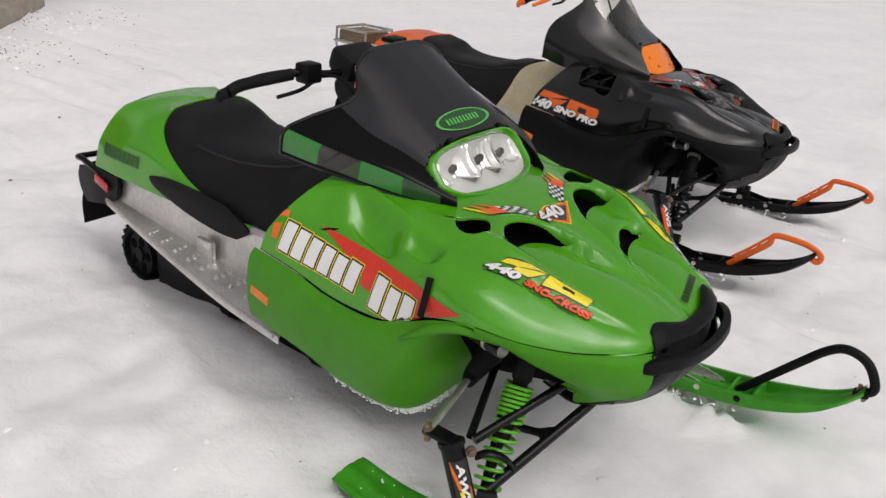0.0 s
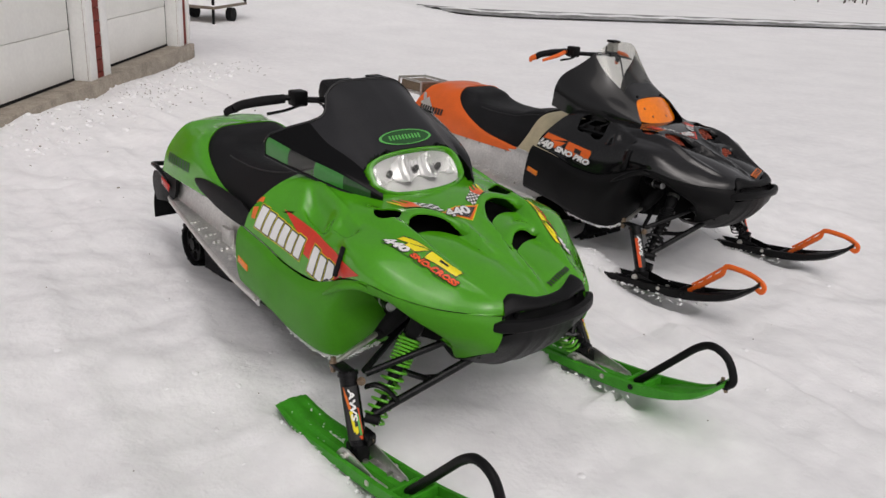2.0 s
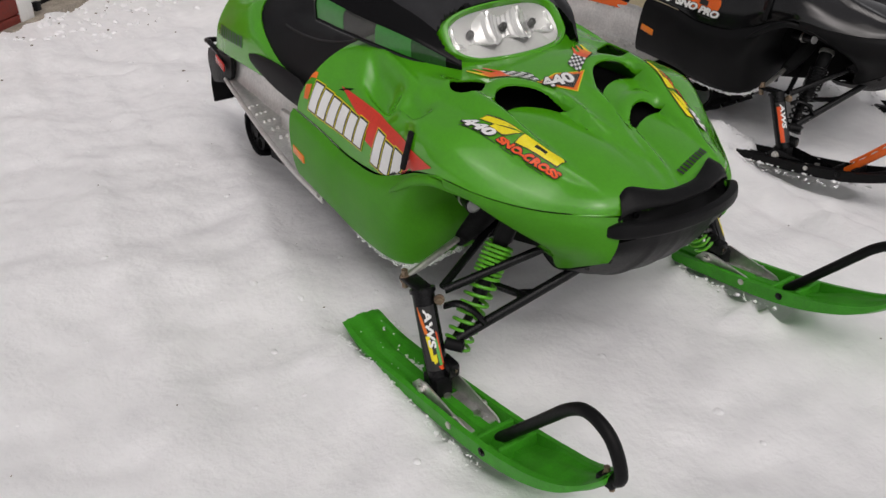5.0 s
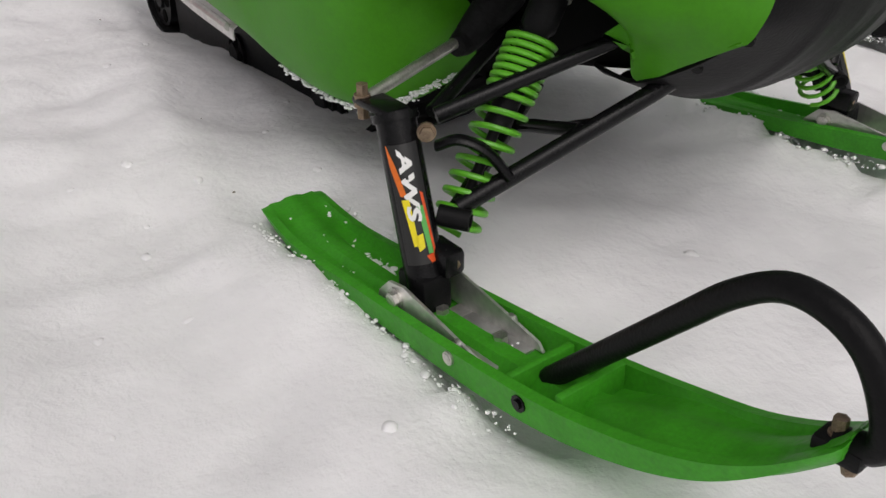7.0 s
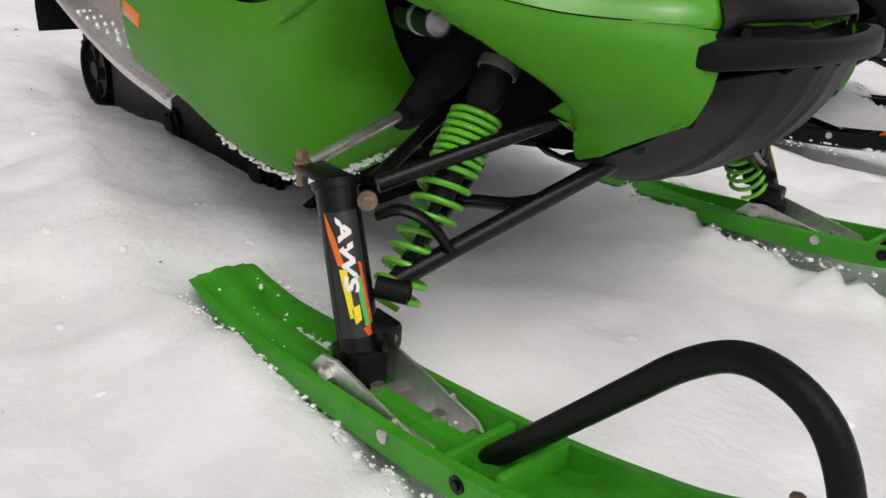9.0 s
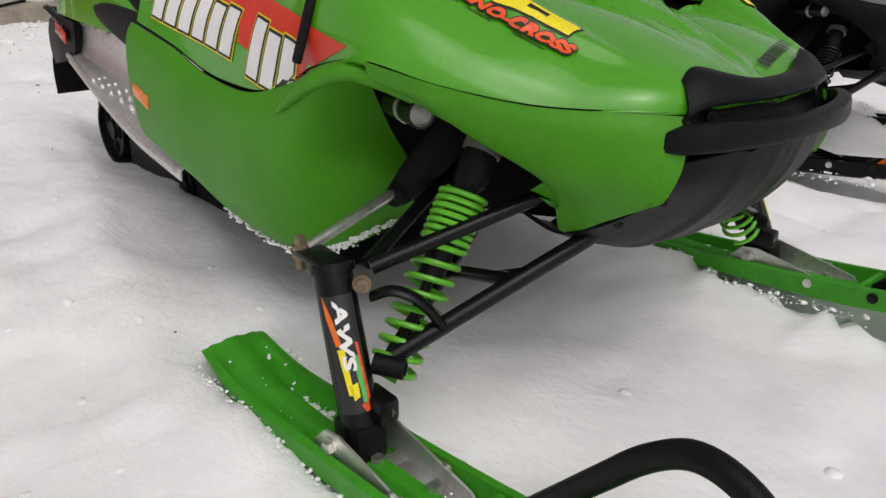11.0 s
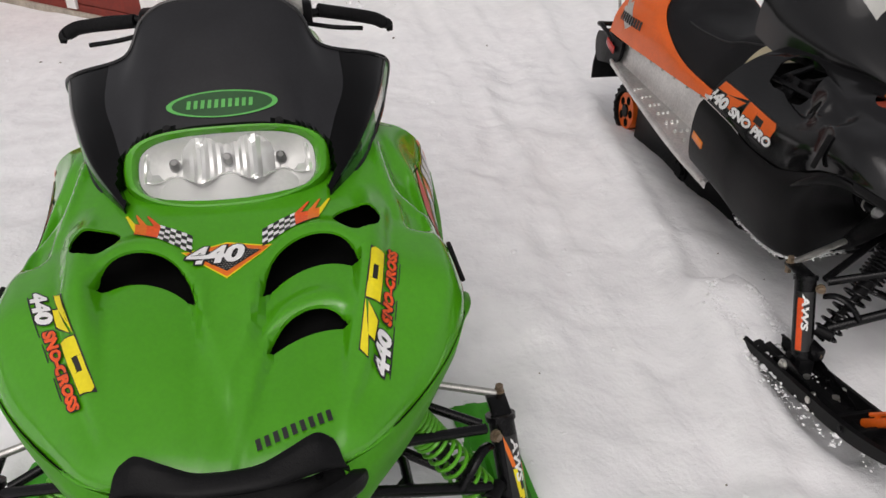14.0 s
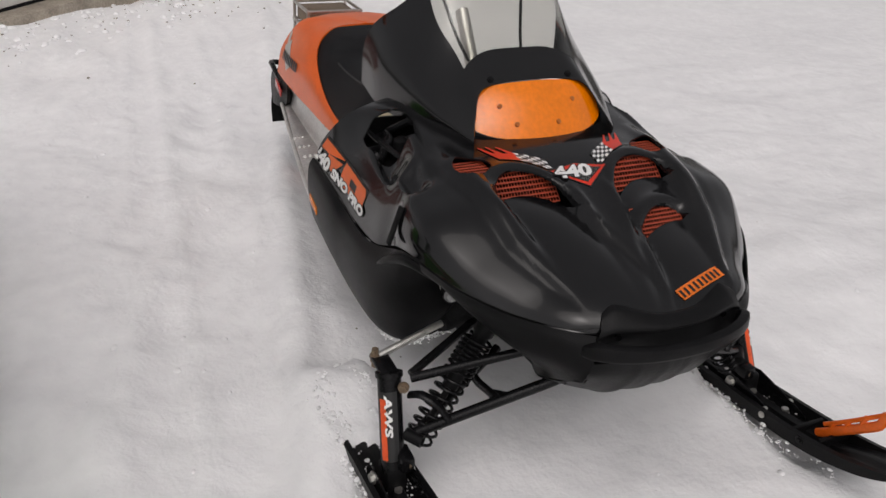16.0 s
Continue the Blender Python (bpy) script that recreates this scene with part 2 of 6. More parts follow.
def box(lo, hi, bevel=0.0, bm=None, m=None, seg=2):
    bm = bm or bmesh.new()
    made = bmesh.ops.create_cube(bm, size=1)["verts"]
    lo, hi = Vector(lo), Vector(hi)
    for v in made:
        v.co = Vector([lo[i] + (v.co[i] + 0.5) * (hi[i] - lo[i]) for i in range(3)])
    if bevel:
        es = list({e for v in made for e in v.link_edges})
        r = bmesh.ops.bevel(bm, geom=es, offset=bevel, segments=seg, affect="EDGES", profile=0.5)
        made = list({v for f_ in r["faces"] for v in f_.verts} | {v for v in made if v.is_valid})
    if m is not None:
        seen, stack = set(), [v for v in made if v.is_valid]
        while stack:
            v = stack.pop()
            if v in seen:
                continue
            seen.add(v)
            stack += [e.other_vert(v) for e in v.link_edges]
        for v in seen:
            v.co = m @ v.co
    return bm


def bolt(at, axis, r=0.011, h=0.008, bm=None):
    at, axis = Vector(at), Vector(axis).normalized()
    bm = tube([at - axis * 0.004, at + axis * 0.003], r * 1.35, 12, bm=bm)
    return tube([at + axis * 0.002, at + axis * h], r, 6, bm=bm)

# ---------------- ground and surroundings ----------------
def smooth01(t):
    t = np.clip(t, 0, 1)
    return t * t * (3 - 2 * t)


def lie(x, y):
    """Height of the yard: level under the green sled, falling gently towards the garage and the road."""
    sx, sy = np.clip(x, -8, 1.5), np.clip(y - .55, 0, 6)
    return .030 + .047 * np.minimum(sx + 1, 0) - .022 * sy


RUTS = []  # (start, end, half width, depth) of packed tracks in the snow
for s_ in (-1, 1):
    RUTS.append(((-.3, .55 * s_ + .0), (-7, .55 * s_ + 1.6), .08, .009))
RUTS += [((1.6, .78), (-7.5, 1.9), .15, .016), ((1.8, 1.22), (-7.8, 2.5), .13, .011), ((1.4, 1.02), (-6.5, 2.1), .05, -.014), ((-1.2, 1.0), (-8, 3.1), .10, .011), ((.9, -1.0), (-6, -.2), .16, .018), ((-2.2, -.8), (-6, -.6), .12, .016), ((-2.1, 0), (-8, 1.1), .19, .016), ((-2.9, 2.1), (-9, 3.6), .19, .016), ((2.0, 1.15), (-6, 1.25), .10, .010), ((2.0, .92), (-6, 1.0), .06, .008), ((1.2, -1.25), (-5, -1.3), .14, .008)]


def noise2(X, Y, scale, seed):
    """Smooth value noise on a lattice."""
    rs = np.random.RandomState(seed)
    T = rs.rand(256, 256)
    u, v = X * scale + 1000, Y * scale + 1000
    i, j = np.floor(u).astype(int), np.floor(v).astype(int)
    a, b = smooth01(u - i), smooth01(v - j)
    g = lambda p, q: T[p % 256, q % 256]
    return (g(i, j) * (1 - a) + g(i + 1, j) * a) * (1 - b) + (g(i, j + 1) * (1 - a) + g(i + 1, j + 1) * a) * b - .5


def ground_height(X, Y):
    Z = lie(X, Y)
    near = np.exp(-((X + 1) ** 2 + (Y - .5) ** 2) / 140)
    Z = Z + near * (.045 * noise2(X, Y, 1.1, 1) + .042 * noise2(X, Y, 2.7, 2) + .024 * noise2(.8 * X + .6 * Y, .8 * Y - .6 * X, 6, 3) + .011 * noise2(.92 * X - .39 * Y, .92 * Y + .39 * X, 14, 4) + .005 * noise2(.7 * X + .7 * Y, .7 * Y - .7 * X, 29, 8))
    Z = Z + .25 * (1 - near) * noise2(X, Y, .12, 5) * smooth01((np.hypot(X, Y) - 25) / 30)
    for (ax, ay), (bx, by), w, d in RUTS:
        L2 = (bx - ax) ** 2 + (by - ay) ** 2
        t = np.clip(((X - ax) * (bx - ax) + (Y - ay) * (by - ay)) / L2, 0, 1)
        q = np.hypot(X - ax - t * (bx - ax), Y - ay - t * (by - ay)) + .03 * noise2(X, Y, 5, 7)
        Z = Z - d * smooth01(1.5 - q / w) + d * .5 * np.exp(-((q - 1.6 * w) / (.35 * w)) ** 2)
    rs = np.random.RandomState(11)
    for _ in range(150):  # clods and footprints
        px, py = rs.uniform(-6, 2), rs.uniform(-2.4, 4)
        r, h = rs.uniform(.03, .12), rs.uniform(-.022, .010)
        Z = Z + h * np.exp(-(((X - px) / r) ** 2 + ((Y - py) / (r * rs.uniform(.6, 1.6))) ** 2))
    for _ in range(260):  # trodden strip before the doors
        t, o = rs.uniform(-1.5, 5.5), rs.uniform(.1, 1.6)
        px, py = -5.473 - .750 * t + .661 * o, -.576 + .661 * t + .750 * o
        r = rs.uniform(.04, .12)
        Z = Z + rs.uniform(-.05, .05) * np.exp(-(((X - px) ** 2 + (Y - py) ** 2) / r ** 2))
    # shallow beds under skis and tracks, with soft banks beside the right ski
    for ox, oy in ((0, 0), (-.475, 1.955)):
        Z = Z - .03 * np.exp(-(((X - ox + 1.2) / .95) ** 4 + ((Y - oy) / .24) ** 4))
        Z = Z + .022 * np.exp(-(((X - ox + .05) / .35) ** 2 + ((Y - oy + .66) / .07) ** 2)) + .010 * np.exp(-(((X - ox + .05) / .3) ** 2 + ((Y - oy - .66) / .09) ** 2))
    # ragged snow that laps over the skis' edges
    for ox, oy, ang in ((.16, -.533, 1.5), (.132, .541, 1.5), (-.291, 1.430, 4.5), (-.366, 2.501, 4.5)):
        c, sn = math.cos(radians(ang)), math.sin(radians(ang))
        t, w = (X - ox) * c + (Y - oy) * sn, -(X - ox) * sn + (Y - oy) * c
        on = smooth01((t + .42) / .08) * smooth01((.36 - t) / .12)
        top = .052 + .05 * noise2(X, Y, 26, 12) + .03 * noise2(X, Y, 60, 13) + .04 * np.clip(-t - .05, 0, .3) - (0 if oy < 1 else .07)
        Z = np.where(on > 0, np.maximum(Z, Z * (1 - on) + on * (top - .30 * np.abs(np.abs(w) - .082) - .02 * (oy < 1) * 0)), Z)
        Z = Z - on * .05 * smooth01((.056 - np.abs(w)) / .02)
        if oy > 1:  # the dark skis' heels are drifted over
            heel = smooth01((-t - .06 + .10 * noise2(X, Y, 18, 21)) / .10) * smooth01((.52 + t) / .12) * smooth01((.16 - np.abs(w)) / .09)
            Z = np.maximum(Z, Z * (1 - heel) + heel * (.052 - .045 * (oy > 2) + .15 * np.clip(-t - .08, 0, .3) + .035 * noise2(X, Y, 30, 22)))
    # low ploughed bank where the road begins
    u = (X + 15.7) * .33 + (Y - 12.2) * .944
    v = (X + 15.7) * .944 - (Y - 12.2) * .33
    Z = Z + .35 * np.exp(-(((u + 2.5) / 2.2) ** 2 + ((v - 1) / 1.6) ** 2))
    return Z


def axis(lo, a, b, hi, step, far):
    mid = np.arange(a, b, step)
    down = a - np.cumsum(step * 1.13 ** np.arange(1, far))
    up_ = b + np.cumsum(step * 1.13 ** np.arange(0, far))
    return np.concatenate([down[::-1][down[::-1] > lo], mid, up_[up_ < hi]])


AX, AY = axis(-600, -3.4, 1.6, 600, .03, 75), axis(-600, -1.6, 3.4, 600, .03, 75)
GX, GY = np.meshgrid(AX, AY, indexing="ij")
GZ = ground_height(GX, GY)
ground_me = bpy.data.meshes.new("ground")
nx, ny = GX.shape
idx = np.arange(nx * ny).reshape(nx, ny)
ground_me.from_pydata(np.stack([GX.ravel(), GY.ravel(), GZ.ravel()], 1).tolist(), [], np.stack([idx[:-1, :-1], idx[1:, :-1], idx[1:, 1:], idx[:-1, 1:]], -1).reshape(-1, 4).tolist())
ground_me.materials.append(SNOW)
ground_me.shade_smooth()
ground = tagged(new("ground", ground_me), "snow-covered yard with packed ruts and footprints", "snow", kind="structure")


def gz(x, y):
    """Height of the ground sheet at one place."""
    i, j = int(np.clip(np.searchsorted(AX, x) - 1, 0, len(AX) - 2)), int(np.clip(np.searchsorted(AY, y) - 1, 0, len(AY) - 2))
    u, v = (x - AX[i]) / (AX[i + 1] - AX[i]), (y - AY[j]) / (AY[j + 1] - AY[j])
    return float((GZ[i, j] * (1 - u) + GZ[i + 1, j] * u) * (1 - v) + (GZ[i, j + 1] * (1 - u) + GZ[i + 1, j + 1] * u) * v)


# ---- garage: a row of doors; t runs along the wall, o out of it
GA = Matrix(((-.750, .661, 0, -5.473), (.661, .750, 0, -.576), (0, 0, 1, -.26), (0, 0, 0, 1)))


def wall_box(t0, t1, o0, o1, z0, z1, bevel=0.0, bm=None):
    return box((t0, o0, z0), (t1, o1, z1), bevel, bm, GA)


W_, G_, DH = 2.29, .50, 2.15
OPEN = [(0, W_), (W_ + G_, 2 * W_ + G_)]
END = 2 * W_ + G_ + .38
garage = thing("garage_building", "red-boarded garage with white door frames and a concrete plinth", "garage", kind="structure")
bm = bmesh.new()
edges = [-.64] + [e for o in OPEN for e in o] + [END]
for a_, b_ in zip(edges[::2], edges[1::2]):
    wall_box(a_, b_, -.30, 0, .02, 2.7, bm=bm)
for a_, b_ in OPEN:
    wall_box(a_, b_, -.30, 0, DH + .15, 2.7, bm=bm)
wall_box(END - .3, END, -6, -.30, .02, 2.7, bm=bm)
wall_box(-.64, -.34, -6, -.30, .02, 2.7, bm=bm)
part("wall", bm, RED_WALL, garage, smooth=False)
part("plinth", wall_box(-.69, END + .02, -.30, .10, -.5, .10, .01), CONCRETE, garage)
part("roof", wall_box(-1.0, END + .4, -6.3, .5, 2.7, 2.85, .01), SNOW, garage)
for a_, b_ in zip(edges[::2], edges[1::2]):  # red boards on the piers
    z = .03
    while z < 2.65:
        lo_, hi_ = a_ + (.16 if a_ > 0 else 0), b_ - .16 if b_ < END - .01 else b_
        if hi_ > lo_ + .02:
            part("board", wall_box(lo_, hi_, 0.001, .022, z, z + .128, .005), RED_WALL, garage)
        z += .135
for a_, b_ in OPEN:
    for t0, t1 in ((a_ - .16, a_), (b_, b_ + .16)):
        part("door_trim", wall_box(t0, t1, .001, .035, .0, DH + .16, .004), WHITE_WALL, garage)
    part("door_trim", wall_box(a_ - .16, b_ + .16, .036, .05, DH + .15, DH + .28, .004), WHITE_WALL, garage)
    for t0, t1 in ((a_, a_ + .012), (b_ - .012, b_)):
        part("door_jamb", wall_box(t0, t1, -.19, .0, .09, DH + .15), WHITE_WALL, garage)
    dr = part("overhead_door", wall_box(a_ + .012, b_ - .012, -.19, -.165, .105, DH + .14), DOOR_WHITE, garage)
    for i in range(4):
        part("door_panel", wall_box(a_ + .03, b_ - .03, -.166, -.145, .125 + i * .51, .125 + i * .51 + .504, .008), DOOR_WHITE, dr)
    part("rubber_seal", wall_box(a_ + .012, b_ - .012, -.162, -.14, .098, .122, .004), RUBBER, dr)
    for t in (a_ + .016, b_ - .028):
        part("rubber_seal", wall_box(t, t + .012, -.163, -.148, .1, DH + .1), RUBBER, dr)
part("corner_trim", wall_box(-.675, -.51, .023, .045, .0, 2.7, .004), WHITE_WALL, garage)
part("corner_trim", wall_box(-.675, -.641, -.16, .022, .0, 2.7, .004), WHITE_WALL, garage)
part("plinth", wall_box(-.69, -.64, -6, -.31, -.5, .10, .01), CONCRETE, garage)
z = .03
while z < 2.65:  # boards on the side wall
    part("board", wall_box(-.662, -.641, -6, -.161, z, z + .128, .005), RED_WALL, garage)
    z += .135
for o_ in (-.95, -2.2):
    part("window_trim", wall_box(-.69, -.663, o_ - .12, o_, .12, 2.2, .004), WHITE_WALL, garage)
part("corner_trim", wall_box(END - .10, END + .02, .023, .045, .0, 2.7, .004), WHITE_WALL, garage)
part("door_holder", wall_box(.03, .09, .0, .05, .13, .20, .01), BLACK, garage)

# ---- flat trailer under snow
TR = Matrix.Translation((-14.0, 5.40, gz(-14.0, 5.40))) @ Matrix.Rotation(radians(128), 4, "Z") @ Matrix.Scale(.72, 4)
trailer = thing("utility_trailer", "small flat trailer with a black headboard under a cap of snow", "trailer")
part("bed", box((-1.0, -.6, .38), (1.0, .6, .46), .01, None, TR), WOOD, trailer)
part("headboard", box((.85, -.62, .46), (.95, .62, 1.25), .02, None, TR), BLACK, trailer)
for q in (-.55, .55):
    part("post", box((-.95, q - .03, .0), (-.89, q + .03, .95), .005, None, TR), BLACK, trailer)
    part("wheel", tube([TR @ Vector((.1, q - .08, .18)), TR @ Vector((.1, q + .08, .18))], .13, 20), RUBBER, trailer)
rs = np.random.RandomState(4)
u_, v_ = np.meshgrid(np.linspace(-1, 1, 30), np.linspace(-1, 1, 20), indexing="ij")
h_ = .30 * np.clip(1 - u_ ** 4, 0, 1) ** .5 * np.clip(1 - v_ ** 4, 0, 1) ** .5 * (1 + 1.2 * noise2(u_, v_, 1.6, 9))
cap_ = np.array([[list(TR @ Vector((u_[i, j] * .98, v_[i, j] * .6, .46 + h_[i, j]))) for j in range(20)] for i in range(30)])
tagged(part("snow_cap", grid_bm(cap_), SNOW), "rounded cap of snow lying on the trailer", "snow")

# ---- road with slushy wheel tracks, beyond a low bank
RD, RN = Vector((.33, .944, 0)).normalized(), Vector((.944, -.33, 0)).normalized()
R0 = Vector((-15.9, 12.0, 0))
rows_ = []
for k in np.linspace(0, 1, 60):
    d_ = 90 * k ** 1.6
    row = []
    for w_ in np.linspace(0, 1.8, 14):
        p = R0 + RD * (d_ + .2 * w_) + RN * w_
        row.append([p.x, p.y, gz(p.x, p.y) + .03 + .03 * math.sin(w_ * 7.5)])
    rows_.append(row)
tagged(part("road", grid_bm(np.array(rows_)), ASPHALT), "wet slushy road with grey wheel tracks", "road", kind="structure")
rows_ = [[[*(R0 + RD * (90 * k ** 1.6 + .2 * w_) + RN * w_).xy, 0] for w_ in np.linspace(.55, 1.15, 5)] for k in np.linspace(0, 1, 160)]
for r_ in rows_:
    for q in r_:
        q[2] = gz(q[0], q[1]) + .065 + .02 * math.cos((q[0] + q[1]) * 3)
tagged(part("slush_ridge", grid_bm(np.array(rows_)), SNOW), "ridge of dirty snow between the wheel tracks", "snow", kind="structure")

# ---- posts and far thicket
for px, py, h, r in ((-20.8, 24.1, 1.5, .05), (-20.5, 24.9, 1.6, .03), (-20.4, 26.2, 3.2, .11)):
    post = part("fence_post", tube([(px, py, gz(px, py) - .2), (px, py, gz(px, py) + h)], [r, r * .9], 8), WOOD)
    tagged(post, "weathered grey wooden post in the snow", "post", "roadside posts")
rs = random.Random(6)
vv, ff = [], []


def stick(a, b, r0, r1):
    a, b = Vector(a), Vector(b)
    d = (b - a).normalized()
    x = d.orthogonal().normalized()
    y = d.cross(x)
    k = len(vv)
    for p, r in ((a, r0), (b, r1)):
        for i in range(3):
            vv.append(p + r * (math.cos(i * 2.09) * x + math.sin(i * 2.09) * y))
    for i in range(3):
        ff.append((k + i, k + (i + 1) % 3, k + 3 + (i + 1) % 3, k + 3 + i))


for i in range(900):
    d_, o_ = rs.uniform(-25, 110), rs.uniform(9, 24)
    p = R0 + RD * d_ - RN * o_
    base = Vector((p.x, p.y, gz(p.x, p.y)))
    h = rs.uniform(.6, 2.0) if o_ < 14 else rs.uniform(3, 9)
    lean = Vector((rs.uniform(-.2, .2), rs.uniform(-.2, .2), 1))
    stick(base, base + lean * h, .02 + .012 * h, .008)
    for j in range(9):
        q = base + lean * h * rs.uniform(.15, .95)
        stick(q, q + Vector((rs.uniform(-1, 1), rs.uniform(-1, 1), rs.uniform(.2, 1.1))) * h * .22, .012, .004)
thick_me = bpy.data.meshes.new("thicket")
thick_me.from_pydata([tuple(v) for v in vv], [], ff)
thick_me.materials.append(TWIG)
tagged(new("thicket", thick_me), "far thicket of bare bushes and young trees", "bushes", kind="stuff")

# ---------------- snowmobile ----------------
from mathutils.bvhtree import BVHTree

# half of the hood, from the nose to its rear edge; each row runs from the middle line out and down to the seam
HOOD = [
    [(.412, .000, .567), (.410, .060, .567), (.405, .120, .566), (.394, .150, .566), (.388, .163, .562), (.386, .169, .559), (.384, .172, .556)],
    [(.365, .000, .598), (.365, .080, .601), (.362, .150, .600), (.355, .200, .590), (.352, .225, .577), (.350, .238, .560), (.345, .240, .562)],
    [(.260, .000, .638), (.260, .100, .644), (.260, .190, .638), (.258, .255, .626), (.256, .295, .603), (.254, .318, .575), (.253, .325, .564)],
    [(.155, .000, .673), (.155, .100, .680), (.155, .200, .677), (.155, .295, .667), (.155, .355, .640), (.155, .386, .606), (.155, .398, .580)],
    [(.050, .000, .710), (.050, .100, .714), (.050, .210, .716), (.050, .330, .714), (.050, .407, .678), (.050, .436, .634), (.050, .444, .600)],
    [(-.060, .000, .741), (-.060, .100, .741), (-.060, .210, .741), (-.060, .330, .729), (-.060, .415, .693), (-.060, .444, .630), (-.060, .446, .576)],
    [(-.130, .000, .754), (-.130, .100, .753), (-.130, .210, .747), (-.130, .320, .735), (-.130, .405, .700), (-.130, .440, .615), (-.130, .445, .546)],
    [(-.210, .000, .765), (-.210, .100, .763), (-.210, .220, .753), (-.210, .320, .737), (-.210, .402, .695), (-.210, .446, .611), (-.210, .462, .516)],
    [(-.300, .000, .785), (-.300, .100, .782), (-.300, .230, .768), (-.300, .335, .748), (-.300, .408, .694), (-.300, .455, .610), (-.300, .474, .507)],
    [(-.430, .000, .800), (-.430, .120, .796), (-.430, .260, .782), (-.430, .365, .762), (-.430, .424, .700), (-.430, .476, .612), (-.430, .492, .513)],
    [(-.520, .000, .805), (-.520, .130, .800), (-.520, .280, .785), (-.525, .390, .764), (-.540, .446, .700), (-.548, .492, .622), (-.550, .510, .545)],
    [(-.570, .000, .805), (-.570, .130, .800), (-.570, .290, .785), (-.580, .405, .758), (-.620, .468, .706), (-.680, .504, .630), (-.700, .520, .570)],
]
# lower side pod, from the seam down and under; each row runs from the rear to the front and round the corner inwards
POD = [
    [(-.725, .523, .566), (-.55, .514, .541), (-.43, .496, .509), (-.26, .476, .505), (-.13, .450, .540), (-.05, .452, .576), (.03, .452, .598), (.075, .440, .592)],
    [(-.738, .533, .535), (-.55, .527, .505), (-.43, .512, .470), (-.26, .494, .466), (-.13, .470, .500), (-.06, .460, .545), (-.02, .444, .566), (.00, .400, .572)],
    [(-.755, .532, .460), (-.55, .530, .430), (-.43, .517, .400), (-.26, .498, .395), (-.15, .472, .415), (-.100, .432, .440), (-.085, .375, .455), (-.080, .300, .460)],
    [(-.775, .515, .365), (-.55, .520, .345), (-.43, .505, .315), (-.26, .480, .305), (-.16, .445, .320), (-.105, .400, .345), (-.075, .340, .365), (-.065, .260, .380)],
    [(-.785, .490, .315), (-.55, .495, .292), (-.41, .475, .256), (-.25, .445, .240), (-.16, .412, .248), (-.115, .372, .270), (-.095, .320, .290), (-.090, .240, .300)],
    [(-.785, .440, .305), (-.55, .430, .270), (-.41, .410, .236), (-.25, .385, .224), (-.17, .360, .230), (-.125, .330, .250), (-.105, .290, .270), (-.100, .220, .280)],
]
# nose side panel: upper edge along the seam, lower edge over the suspension and down to the skid
NOSE = [
    [(.388, .176, .555), (.348, .243, .561), (.256, .329, .563), (.158, .402, .579), (.100, .430, .591), (.060, .446, .598)],
    [(.400, .190, .525), (.356, .250, .533), (.258, .330, .536), (.162, .394, .552), (.104, .420, .566), (.060, .438, .574)],
    [(.402, .198, .490), (.350, .245, .484), (.265, .304, .478), (.185, .352, .505), (.120, .388, .545), (.070, .415, .566)],
    [(.394, .203, .460), (.342, .228, .445), (.262, .268, .440), (.200, .304, .480), (.128, .362, .532), (.078, .405, .560)],
    [(.384, .204, .442), (.322, .214, .412), (.246, .236, .405), (.222, .276, .466), (.135, .354, .526), (.082, .400, .557)],
    [(.370, .204, .436), (.300, .207, .392), (.222, .208, .352), (.228, .258, .440), (.140, .348, .522), (.084, .396, .555)],
]
VENTS = [  # line of the tips, middle, half width, reach of the rear lip and of the front lip, scoop; y > 0 is the sled's left
    (.058, -.150, .094, .106, .058, .034), (.056, .154, .096, .108, .056, .032), (.166, .140, .076, .056, .020, .026),
]


def vent_edges(v, u):
    """x of a vent's rear and front lips at u = -1 .. 1 across it."""
    xt, cy, hw, sr, sf, _ = v
    base = xt - .28 * math.copysign(1, cy) * hw * u
    k = np.clip(1 - u * u, 0, 1)
    return base - sr * k ** .55, base - sf * k ** .75


